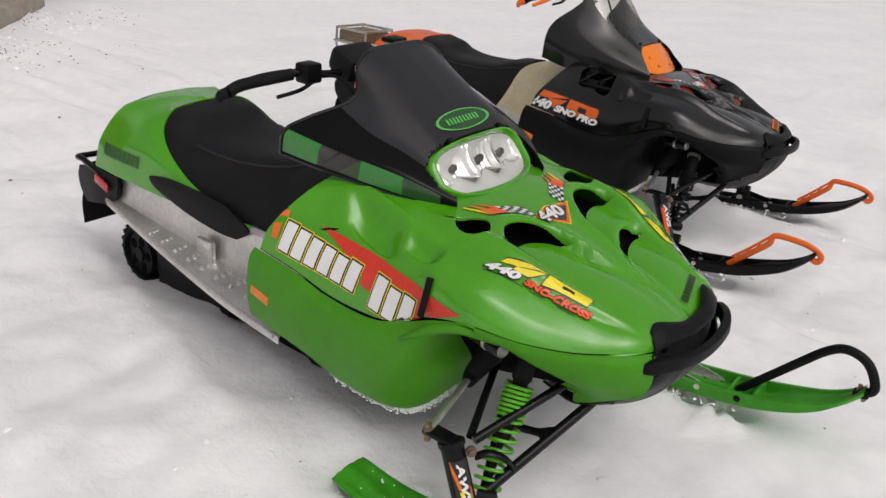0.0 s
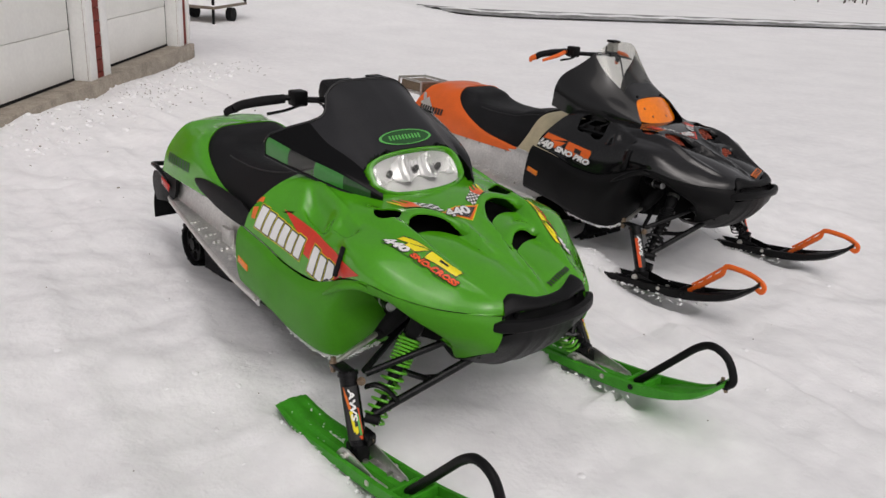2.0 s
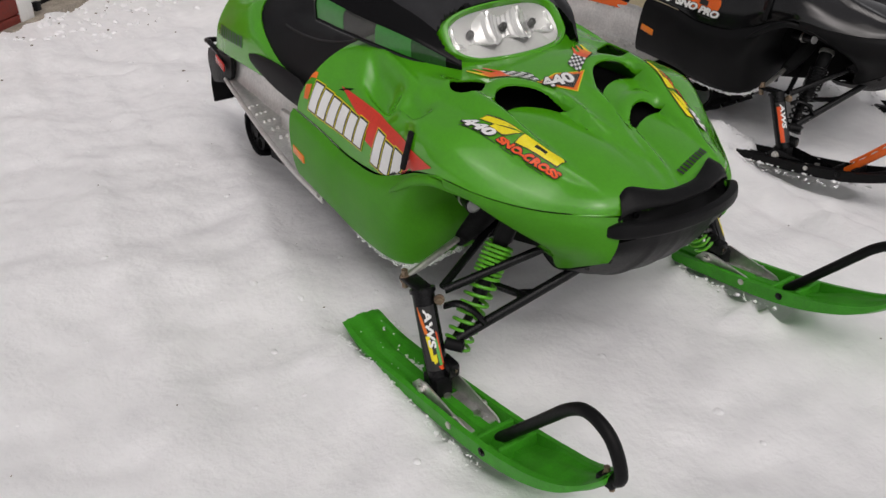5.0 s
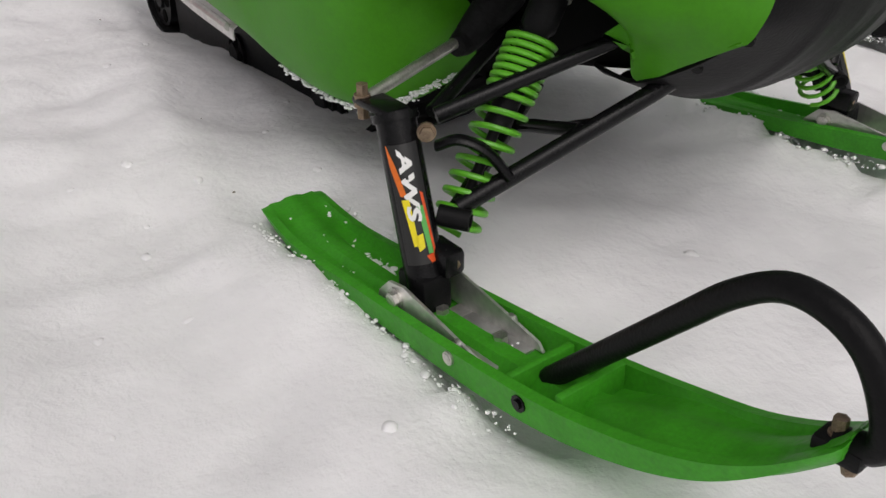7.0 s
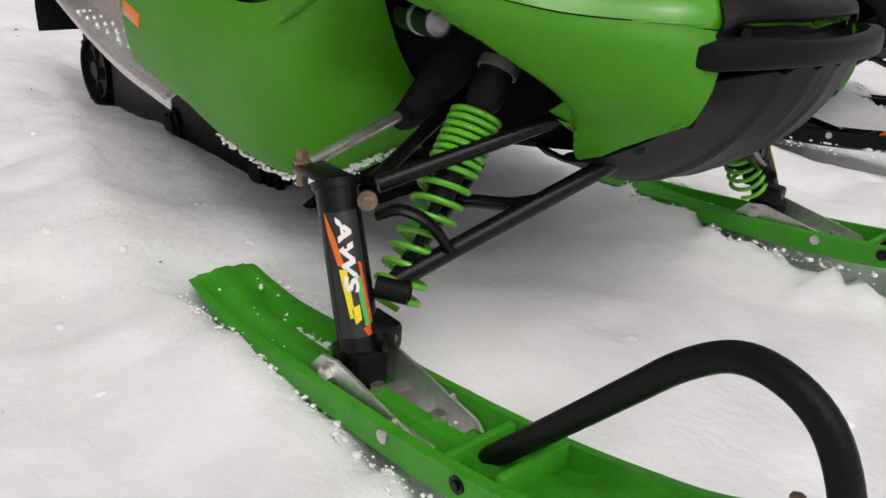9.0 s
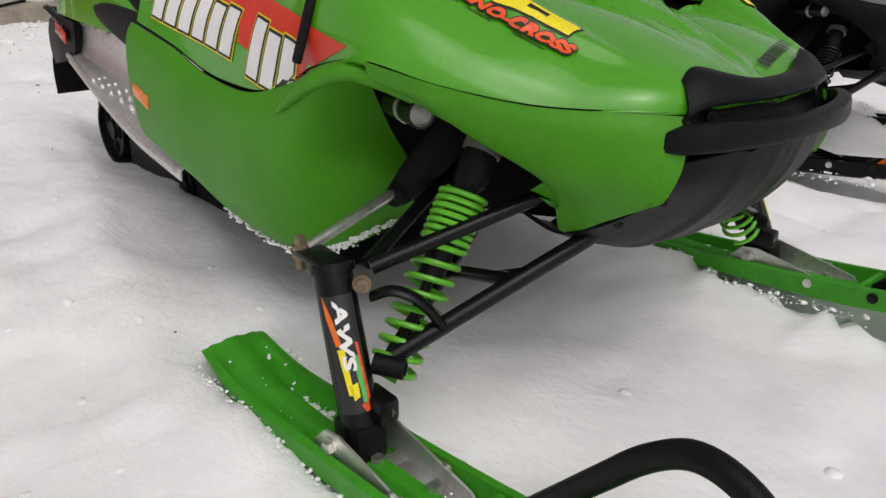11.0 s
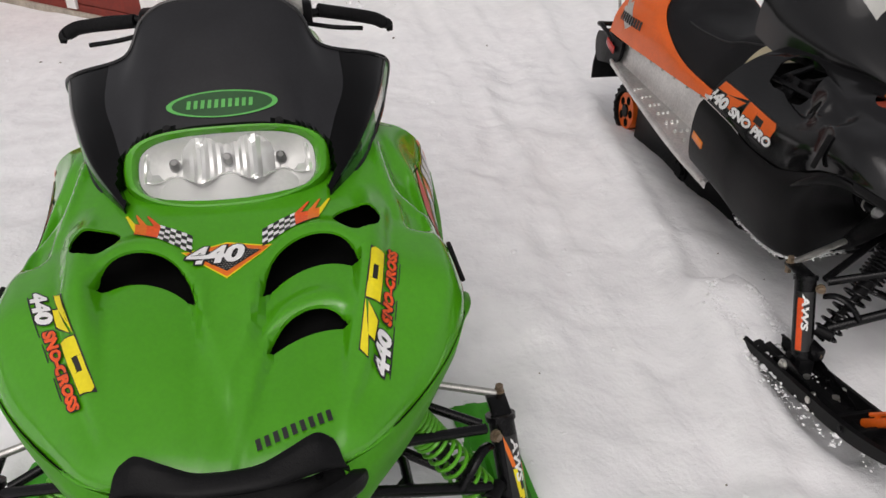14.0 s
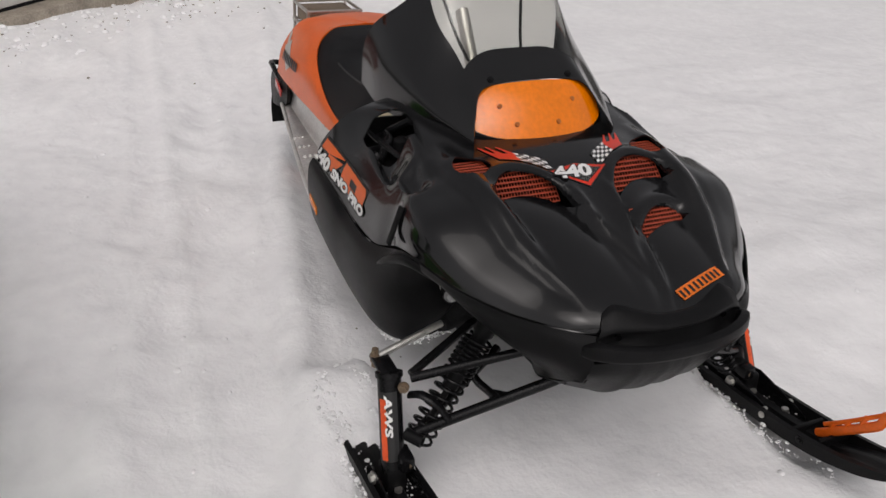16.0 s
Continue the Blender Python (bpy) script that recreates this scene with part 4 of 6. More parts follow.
def snowmobile(spec):
    root = thing("snowmobile", spec["label"], "snowmobile", "parked snowmobiles")
    green = spec["kind"] == "green"
    # --- bodywork
    hood_bm = HOOD_BM.copy()
    if not green:  # the shoulders stand open over the engine
        hood_bm = cut_holes(hood_bm, [[(x, s * y) for x, y in ((-.315, .335), (-.335, .395), (-.40, .425), (-.45, .436), (-.485, .436), (-.495, .400), (-.480, .350), (-.44, .325), (-.39, .318))] for s in (-1, 1)])
    hood = part("hood", hood_bm, spec["hood"], root, spec["hood_label"])
    if not green:
        for s in (-1, 1):
            for a, b, r in (((-.30, .36, .69), (-.58, .41, .70), .009), ((-.36, .30, .74), (-.50, .43, .655), .007), ((-.45, .30, .75), (-.56, .40, .66), .011)):
                part("frame_tube", tube([(a[0], s * a[1], a[2]), (b[0], s * b[1], b[2])], r, 8), BLACK_TUBE, root)
            part("bay_bracket", box((-.035, -.006, -.04), (.035, .006, .04), .003, None, Matrix.Translation((-.44, s * .385, .685)) @ Matrix.Rotation(s * radians(25), 4, "X")), BLACK_TUBE, root)
            part("bay_panel", box((-.568, min(s * .22, s * .425), .50), (-.556, max(s * .22, s * .425), .728), .003), BLACK, root)
            part("bay_canister", tube([(-.40, s * .345, .67), (-.40, s * .345, .715), (-.40, s * .345, .722)], [.024, .024, .014], 14), BLACK, root)
    for s in (-1, 1):
        pod = surface(POD, 40, 60) * (1, s, 1)
        part("side_pod", thick(grid_bm(pod), .006), spec["pan"], root)
        nose = surface(NOSE, 34, 44) * (1, s, 1)
        part("nose_panel", thick(grid_bm(nose), .006), spec["pan"], root)
        seam = [tuple(np.array(q) * (1, s, 1)) for q in [r[-1] for r in HOOD]]
        part("seam_gasket", tube([(x, y * 1.0, z - .001) for x, y, z in seam], .0014, 6, 60), DARK, hood)
        rim = [(-.15, .472, .492), (-.10, .470, .522), (-.04, .460, .560), (.02, .448, .580), (.06, .424, .572), (.090, .392, .553), (.130, .356, .528), (.200, .306, .488)]
        part("arch_rim", tube([(x, s * y, z) for x, y, z in rim], [.003, .010, .013, .013, .012, .010, .008, .004], 10, 40), spec["pan"], root)
        res = part("shock_reservoir", tube([(.0, s * .350, .522), (.105, s * .383, .529)], .021, 16), BLACK_TUBE, root)
        part("reservoir_band", tube([(.050, s * .3657, .5253), (.060, s * .3689, .5260)], .0222, 16), STEEL, res)
        part("reservoir_cap", tube([(.105, s * .383, .529), (.112, s * .385, .5294)], [.018, .011], 16), GREY, res)
        part("marker_reflector", box((-.04, -.004, -.014), (.04, .004, .014), .003, None, Matrix.Translation((-.700, s * .5292, .428)) @ Matrix.Rotation(radians(12), 4, "Y")), AMBER, root)
        bm = box((-.009, -.005, -.050), (.009, .005, .050), .004, None, Matrix.Translation((-.082, s * .451, .624)) @ Matrix.Rotation(s * radians(18), 4, "X"))
        part("hood_latch", bm, RUBBER, root)
    # near-black sheet behind every opening, its colour standing in for the engine bay's shade
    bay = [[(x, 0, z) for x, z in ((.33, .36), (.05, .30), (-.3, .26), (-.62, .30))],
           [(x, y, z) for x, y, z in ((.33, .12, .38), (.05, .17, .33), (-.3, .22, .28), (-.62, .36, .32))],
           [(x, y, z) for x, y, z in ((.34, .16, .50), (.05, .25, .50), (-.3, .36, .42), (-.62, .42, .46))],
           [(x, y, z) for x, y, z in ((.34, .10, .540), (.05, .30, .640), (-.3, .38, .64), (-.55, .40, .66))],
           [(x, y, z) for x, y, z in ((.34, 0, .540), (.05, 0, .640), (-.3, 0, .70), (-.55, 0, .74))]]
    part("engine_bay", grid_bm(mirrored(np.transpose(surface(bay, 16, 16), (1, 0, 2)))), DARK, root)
    if not green:
        for x0, x1, cy, hw in [(v[0] - v[3] - .010, v[0] - v[4] + .010, v[1], v[2] * .9) for v in VENTS] + [(-.150, -.050, -.252, .046), (-.150, -.050, .252, .046)]:
            bm = bmesh.new()
            za, zb = (HOOD_TREE.ray_cast(Vector((x, cy, 1.2)), Vector((0, 0, -1)))[0].z - .016 for x in (x0 - .006, x1 + .012))
            n_ = int(hw * 2 / .008)
            for i in range(n_ + 1):
                y = cy - hw + 2 * hw * i / n_
                tube([(x0, y, za), (x1, y, zb)], .0010, 4, bm=bm)
            for i in range(8):
                k = i / 7
                tube([(x0 + (x1 - x0) * k, cy - hw, za + (zb - za) * k), (x0 + (x1 - x0) * k, cy + hw, za + (zb - za) * k)], .0022, 4, bm=bm)
            part("vent_mesh", bm, GRILLE, hood)
    # --- nose: cap, bumper and skid plate
    cap = [[(.398, 0, .590), (.394, .05, .592), (.378, .095, .602), (.364, .128, .610), (.358, .146, .608), (.362, .166, .596)],
           [(.410, 0, .592), (.406, .05, .593), (.392, .10, .599), (.380, .136, .603), (.376, .152, .600), (.376, .174, .588)],
           [(.430, 0, .584), (.426, .06, .584), (.412, .11, .584), (.400, .146, .582), (.394, .162, .579), (.388, .180, .570)],
           [(.434, 0, .574), (.431, .06, .574), (.417, .11, .573), (.404, .148, .571), (.398, .166, .568), (.391, .184, .560)],
           [(.426, 0, .568), (.423, .06, .568), (.411, .11, .568), (.401, .147, .566), (.397, .166, .563), (.392, .185, .555)],
           [(.404, 0, .562), (.401, .06, .562), (.394, .11, .562), (.389, .146, .560), (.390, .166, .558), (.390, .188, .546)],
           [(.398, 0, .540), (.396, .06, .540), (.390, .11, .540), (.386, .146, .538), (.388, .168, .536), (.391, .192, .526)],
           [(.430, 0, .516), (.426, .06, .516), (.412, .11, .515), (.400, .150, .513), (.395, .172, .511), (.392, .196, .503)]]
    part("nose_cap", thick(grid_bm(mirrored(surface(cap, 34, 26))), .006), BLACK, root)
    for s in (-1, 1):
        part("cap_screw", bolt((.394, s * .138, .551), (1, s * .3, .2), .0055, .003), BLACK_TUBE, root)
    bar = [(.360, .210, .519), (.400, .196, .531), (.434, .152, .536), (.456, .085, .537), (.463, 0, .537)]
    bar = bar + flip(bar[-2::-1])
    part("front_bumper", strap(bar, [.010, .019, .018, .016, .015, .016, .018, .019, .010], .013), BLACK, root)
    skid = [[(.448, 0, .514), (.442, .07, .514), (.424, .14, .508), (.398, .196, .498)],
            [(.428, 0, .455), (.423, .07, .455), (.408, .135, .456), (.392, .203, .462)],
            [(.378, 0, .386), (.376, .07, .388), (.362, .13, .394), (.348, .205, .420)],
            [(.308, 0, .330), (.306, .07, .332), (.296, .13, .342), (.280, .205, .374)],
            [(.228, 0, .304), (.228, .07, .306), (.226, .13, .314), (.212, .205, .344)],
            [(.10, 0, .300), (.10, .07, .300), (.10, .12, .306), (.10, .16, .33)]]
    SG = surface(skid, 30, 24)
    SG[..., 2] -= .006 * np.exp(-((SG[..., 1] - .095) / .010) ** 2) + .006 * np.exp(-((SG[..., 1] - .03) / .010) ** 2)
    sk = part("skid_plate", thick(grid_bm(mirrored(SG)), .006), BLACK, root)
    for s in (-1, 1):
        for x, y, z in ((.378, .196, .444), (.312, .196, .392), (.245, .196, .352)):
            part("rivet", bolt((x, s * y, z), (.3, s * .8, -.4), .0065, .004), BLACK_TUBE, sk)
    # --- headlight
    hc, ux, vx = Vector((-.258, 0, .815)), Vector((0, 1, 0)), Vector((-.088, 0, .092)).normalized()
    hn = ux.cross(vx).normalized()
    if hn.x < 0:
        hn = -hn

    def oval(u, v, r, lift):
        """A point of the lamp's face: flat-topped oval, bowed forward in the middle."""
        a = math.atan2(v, u)
        e = 3.2
        k = (abs(math.cos(a)) ** e + abs(math.sin(a)) ** e) ** (-1 / e)
        y, z = .178 * k * math.cos(a) * r, .066 * k * math.sin(a) * r
        if z < 0:
            z -= .014 * r * max(0, 1 - (y / .178) ** 2)
        z += .010 * (y / .178) ** 2
        return hc + ux * y + vx * z + hn * (lift - .9 * y * y)
    n = 48
    ring = lambda r, lift: [oval(math.cos(k), math.sin(k), r, lift) for k in np.arange(n) * math.tau / n]
    B = np.array([[list(p) for p in ring(r, l)] for r, l in (((1.18, -.022), (1.17, .010), (1.12, .019), (1.06, .018), (1.01, .006), (1.0, -.02)) if green else ((1.30, -.022), (1.26, -.002), (1.16, .010), (1.05, .010), (1.01, .002), (1.0, -.02)))])
    lamp = part("headlight", grid_bm(B, close_v=True), spec["bezel"], root)
    gr = 1.0 if green else 1.13
    face = [ring(r * gr, (.004 if green else .014) + .010 * (1 - r * r)) for r in (1.01, .85, .65, .45, .25, .06)]
    bm = grid_bm(np.array([[list(p) for p in q] for q in face]), close_v=True)
    bm.faces.new([v for v in bm.verts][-n:])
    ln = part("lens", bm, CLEAR if green else ORANGE_LENS, lamp, "clear headlight lens" if green else "bright orange headlight cover")
    if green:
        ln.visible_shadow = False
        bk = [ring(r, -.046 * (1 - r ** 4)) for r in (1.0, .97, .8, .5, .2, .05)]
        part("lamp_back", grid_bm(np.array([[list(p) for p in q] for q in bk]), close_v=True), PALE, lamp)
        # three bowls that run into one another, cut into facets
        vs = np.linspace(-.034, .064, 15)
        for c, lo_, hi_ in ((-.108, -.172, -.052), (0, -.052, .052), (.108, .052, .172)):
            ys = np.linspace(lo_, hi_, 15)
            rows = []
            for z in vs:
                row = []
                for y in ys:
                    e = min(1.0, ((y - c) / .060) ** 2 + ((z - .012) / .066) ** 2)
                    zz = max(z, -.020 + .014 * math.cos((y - c) * 52)) if z < -.010 else z
                    zz *= 1 - .35 * max(0, (abs(y) - .12) / .05) ** 2
                    row.append(list(hc + ux * y + vx * (zz + .010 * (y / .178) ** 2) + hn * (-.040 + .034 * e + .0016 * math.cos(y * 420) - .9 * y * y)))
                rows.append(row)
            rf = part("reflector", grid_bm(np.array(rows)), CHROME, lamp, smooth=False)
            at = lambda v, d: hc + ux * c + vx * v + hn * (d - .9 * c * c)
            part("bulb_shield", tube([at(.022, -.040), at(.022, -.020), at(.022, -.014)], [.0105, .0105, .006], 14), BULB, rf)
            part("bulb_socket", tube([at(.022, -.041), at(.022, -.036)], [.015, .013], 14), GREY, rf)
        rows = []
        for t in np.linspace(0, 1, 6):
            rows.append([list(hc + ux * y + vx * ((-.020 + .014 * math.cos((y - .108 * round(y / .108)) * 52)) * (1 - t) - t * (.079 - .55 * y * y * abs(y) / .17) + .010 * (y / .178) ** 2) + hn * (-.034 + .034 * t - .9 * y * y)) for y in np.linspace(-.166, .166, 61)])
        part("reflector_floor", grid_bm(np.array(rows)), PALE, lamp)
    else:
        for y, z in ((-.115, .012), (-.08, -.045), (.105, .015), (.04, -.05)):
            part("cover_stud", tube([hc + ux * y + vx * z + hn * (.016 - .9 * y * y), hc + ux * y + vx * z + hn * (.0245 - .9 * y * y)], [.008, .006], 10), STUD, lamp)
    if green:
        for o in [lamp] + lamp.children_recursive:
            for v in o.data.vertices:
                d = v.co - hc
                v.co += ux * (d.dot(ux) * .055) + vx * (d.dot(vx) * .085 + .003)
    # --- windshield
    WS = [
        [(-.318, 0, .878), (-.312, .09, .876), (-.292, .160, .862), (-.245, .190, .812), (-.205, .206, .774), (-.198, .211, .762), (-.200, .208, .740)],
        [(-.45, 0, .965), (-.45, .10, .960), (-.430, .165, .934), (-.385, .220, .874), (-.340, .276, .836), (-.336, .300, .816), (-.342, .298, .764)],
        [(-.56, 0, 1.030), (-.56, .11, 1.022), (-.535, .178, .982), (-.490, .246, .914), (-.500, .336, .878), (-.520, .372, .850), (-.540, .370, .790)],
        [(-.655, 0, 1.074), (-.655, .12, 1.068), (-.640, .188, 1.034), (-.600, .236, .964), (-.660, .365, .918), (-.705, .414, .882), (-.730, .410, .812)],
    ]
    if not green:
        WS[1] = [(-.45, 0, .968), (-.45, .10, .963), (-.430, .165, .934), (-.405, .222, .876), (-.400, .268, .840), (-.405, .290, .810), (-.410, .300, .742)]
        WS[2] = [(-.53, 0, 1.058), (-.53, .12, 1.048), (-.52, .19, 1.004), (-.545, .255, .940), (-.585, .308, .892), (-.605, .334, .836), (-.610, .342, .742)]
        WS[3] = [(-.59, 0, 1.138), (-.59, .12, 1.126), (-.60, .19, 1.086), (-.665, .262, 1.010), (-.735, .318, .946), (-.765, .342, .878), (-.770, .348, .770)]
    W = surface(WS, 40, 48)
    if green:  # the screen is notched round the headlight
        for q in W.reshape(-1, 3):
            d = Vector(q) - hc
            u, v = d.dot(ux), d.dot(vx) - .003
            r = ((abs(u) / .200) ** 3.2 + (abs(v) / .080) ** 3.2) ** (1 / 3.2)
            if r < 1.13:
                low = min(0, -.030 - .9 * u * u - d.dot(hn))
                q += np.array(hn) * low
    G = mirrored(W)
    nc = G.shape[1]
    if green:

        def check(i, j):
            c = min(j, nc - 2 - j)  # cells from the outer edge
            if 1 <= c < 9 and i > 3:
                return (2, 1, 4, 1)[min(3, (i - 4) // 9)]
            return 3 if c < 21 else 0
        ws = part("windshield", thick(grid_bm(G, mats=check), .003), [spec["ws"], CHECK, CHECK_DARK, WS_GLOSS, SMOKE], root, "black windshield with green checkered sides")
    else:
        clear_ = lambda i, j: abs(j - (nc - 1) / 2) < 19 and i >= 9
        pieces = []
        for keep in (True, False):
            bm = grid_bm(G, mats=lambda i, j: int(clear_(i, j)))
            bmesh.ops.delete(bm, geom=[q for q in bm.faces if (q.material_index == 1) != keep], context="FACES")
            for q in bm.faces:
                q.material_index = 0
            pieces.append(thick(bm, .003))
        ws = part("windshield", pieces[1], spec["ws"], root, "black windshield fairing")
        gl = part("clear_screen", pieces[0], SMOKE, ws, "tall smoked clear screen")
        gl.visible_shadow = False
    if green:
        edge = [tuple(p) for p in W[-1]]
        part("edge_trim", tube([(x, -y, z) for x, y, z in edge[::-1]] + edge[1:], .0055, 8), BLACK_GLOSS, ws)
        for s in (-1, 1):
            part("edge_trim", tube([(x, s * y, z) for x, y, z in W[:, -1]], .005, 8), BLACK_GLOSS, ws)
    for s in (-1, 1):
        part("screw", bolt((-.322, s * .12, .882), (.6, 0, .8), .007, .006), BLACK, ws)
    # --- steering
    post = part("steering_post", tube([(-.60, 0, .70), (-.80, 0, .955)], .022, 12), ALU if not green else BLACK_TUBE, root)
    hb = (0, 0, .075) if not green else (0, 0, 0)
    sh = lambda p: (p[0] + (.06 if not green else 0), p[1], p[2] + hb[2])
    barp = [(-.925, -.440, .948), (-.905, -.36, .975), (-.87, -.25, .985), (-.83, -.14, .975), (-.82, 0, .972), (-.83, .14, .975), (-.87, .25, .975), (-.91, .36, .955), (-.95, .43, .920)]
    hbar = part("handlebar", tube([sh(p) for p in barp], .0115, 10, 40), BLACK_TUBE, root)
    grip_m = RUBBER if green else ORANGE_PLASTIC
    for s in (-1, 1):
        g = [p for p in barp if p[1] * s > .13][::(1 if s > 0 else -1)]
        g = g[-2:]
        pts = [sh(np.array(g[0]) * .6 + np.array(g[1]) * .4), sh(g[1]), sh((g[1][0] - .018, g[1][1] + s * .022, g[1][2] - .030))]
        inner = sh((-.865, s * .245, .982))
        part("grip", tube([inner, pts[0], pts[1]], .0175, 12, 14), RUBBER, hbar)
        part("grip_hook", tube([pts[1], (pts[1][0] - .02, pts[1][1] + s * .018, pts[1][2] - .012), pts[2]], [.0165, .014, .008], 10, 8), RUBBER if green else ORANGE_PLASTIC, hbar)
        if not green:
            part("hand_lever", tube([inner, sh((-.84, s * .34, .965)), sh((-.87, s * .44, .935))], [.012, .012, .008], 8, 10), ORANGE_PLASTIC, hbar)
        part("switch_block", box((-.03, -.032, -.03), (.03, .032, .028), .008, None, Matrix.Translation(sh((-.845, s * .195, .985)))), BLACK, hbar)
        part("lever", tube([sh((-.82, s * .19, .965)), sh((-.79, s * .28, .955)), sh((-.80, s * .36, .945))], .006, 8, 10), BLACK_TUBE, hbar)
        part("cable", tube([sh((-.83, s * .16, .975)), sh((-.74, s * .14, 1.0 - .03)), sh((-.66, s * .11, .86)), sh((-.60, s * .09, .80))], .005, 6, 12), RUBBER, hbar)
    rv = part("brake_reservoir", box((-.025, -.028, -.03), (.025, .028, .022), .006, None, Matrix.Translation(sh((-.825, .175, 1.015)))), STEEL, hbar)
    part("reservoir_lid", box((-.030, -.034, 0), (.030, .034, .014), .004, None, Matrix.Translation(sh((-.825, .175, 1.037)))), BLACK, rv)
    if green:
        part("bar_pad", box((-.055, -.085, -.04), (.055, .085, .040), .022, None, Matrix.Translation(sh((-.825, 0, .995))) @ Matrix.Rotation(radians(20), 4, "Y")), VINYL, hbar)
    # --- tank, seat and tail
    tank = [[(-.60, 0, .765), (-.60, .10, .76), (-.60, .20, .71), (-.60, .265, .60), (-.60, .30, .46)],
            [(-.72, 0, .755), (-.72, .10, .75), (-.72, .20, .70), (-.72, .265, .59), (-.74, .30, .45)],
            [(-.86, 0, .715), (-.86, .10, .710), (-.87, .185, .665), (-.90, .245, .55), (-.94, .275, .43)],
            [(-1.00, 0, .675), (-1.00, .10, .668), (-1.01, .17, .63), (-1.04, .225, .53), (-1.10, .26, .42)]]
    part("fuel_tank", thick(grid_bm(mirrored(surface(tank, 18, 20))), .006), spec["tank"], root, spec["tank_label"])
    part("tank_cap", tube([(-.70, .0, .75), (-.70, 0, .785)], [.045, .040], 14), BLACK, root)
    seat = [[(-.80, 0, .745), (-.80, .08, .740), (-.81, .135, .715), (-.84, .200, .60), (-.88, .235, .50)],
            [(-.98, 0, .690), (-.98, .10, .686), (-.99, .165, .655), (-1.02, .235, .56), (-1.06, .262, .462)],
            [(-1.20, 0, .650), (-1.20, .12, .648), (-1.20, .185, .622), (-1.22, .245, .545), (-1.24, .275, .455)],
            [(-1.40, 0, .640), (-1.40, .13, .640), (-1.41, .195, .618), (-1.45, .255, .555), (-1.48, .285, .500)],
            [(-1.53, 0, .652), (-1.53, .13, .655), (-1.55, .200, .640), (-1.60, .262, .585), (-1.63, .290, .545)],
            [(-1.60, 0, .690), (-1.60, .13, .690), (-1.63, .195, .672), (-1.68, .255, .610), (-1.71, .285, .565)],
            [(-1.70, 0, .712), (-1.70, .12, .710), (-1.73, .185, .690), (-1.76, .245, .62), (-1.79, .28, .57)]]
    if not green:  # a shorter seat leaves the tank bare
        seat[0] = [(x - .19, y, z - .055) for x, y, z in seat[0]]
        seat[1] = [(x - .12, y, z - .012) for x, y, z in seat[1]]
    st = part("seat", thick(grid_bm(mirrored(surface(seat, 36, 24))), .008), VINYL, root)
    for s in (-1, 1):
        part("seat_piping", tube([(x, s * y, z) for x, y, z in surface(seat, 36, 24)[:22, 12]], .004, 6), BLACK_INK, st)
    tail = [[(-1.05, .255, .452), (-1.055, .268, .445), (-1.06, .272, .440), (-1.07, .276, .432), (-1.08, .280, .428)],
            [(-1.35, .275, .500), (-1.35, .285, .485), (-1.35, .290, .465), (-1.35, .293, .445), (-1.35, .295, .432)],
            [(-1.55, .265, .575), (-1.56, .288, .550), (-1.57, .298, .515), (-1.58, .302, .470), (-1.58, .304, .436)],
            [(-1.66, .232, .652), (-1.70, .272, .615), (-1.74, .298, .560), (-1.77, .308, .490), (-1.78, .310, .438)],
            [(-1.70, .150, .708), (-1.78, .225, .672), (-1.86, .285, .600), (-1.92, .308, .515), (-1.95, .312, .440)],
            [(-1.72, 0, .716), (-1.88, .150, .708), (-1.965, .225, .675), (-2.04, .290, .560), (-2.09, .305, .440)]]
    tg = surface(tail, 34, 18)
    bm = grid_bm(tg)
    grid_bm(tg * (1, -1, 1), bm=bm)
    back = [[(-1.72, 0, .716), (-1.88, .150, .708), (-1.965, .225, .675), (-2.04, .290, .560), (-2.09, .305, .440)],
            [(-1.72, 0, .718), (-1.92, .08, .712), (-2.03, .12, .665), (-2.09, .16, .555), (-2.13, .17, .440)],
            [(-1.72, 0, .718), (-1.93, 0, .712), (-2.05, 0, .665), (-2.105, 0, .555), (-2.14, 0, .440)]]
    bg = surface(back, 12, 18)
    grid_bm(bg, bm=bm)
    grid_bm(bg * (1, -1, 1), bm=bm)
    bmesh.ops.remove_doubles(bm, verts=bm.verts, dist=.0008)
    tl = part("tail_cowl", thick(bm, .006), spec["tail"], root, spec["tail_label"])
    for s in (-1, 1):
        tree = BVHTree.FromPolygons([v.co.copy() for v in tl.data.vertices], [tuple(p.vertices) for p in tl.data.polygons])
        a0, a1 = ((-2.02, s * .300, .475), (-1.70, s * .300, .475)) if s < 0 else ((-1.66, s * .300, .475), (-1.98, s * .300, .475))
        fr = frame_of(a0, a1, (a0[0], a0[1], a0[2] + .2))
        if green:
            bar_row("tail_letter", fr, .02, .03, .27, .045, 9, tree, .003, .15, .3, DKGREEN, tl)
        else:
            part("tail_swoosh", quads(fr, [[(.03, .10), (.10, .14), (.20, .06), (.12, .02)], [(.02, .16), (.05, .16), (.10, .10), (.06, .10)]], tree, .002, 6, 4), ALU, tl)
            bar_row("tail_letter", fr, .04, .05, .24, .038, 9, tree, .004, .15, .3, BLACK_INK, tl)
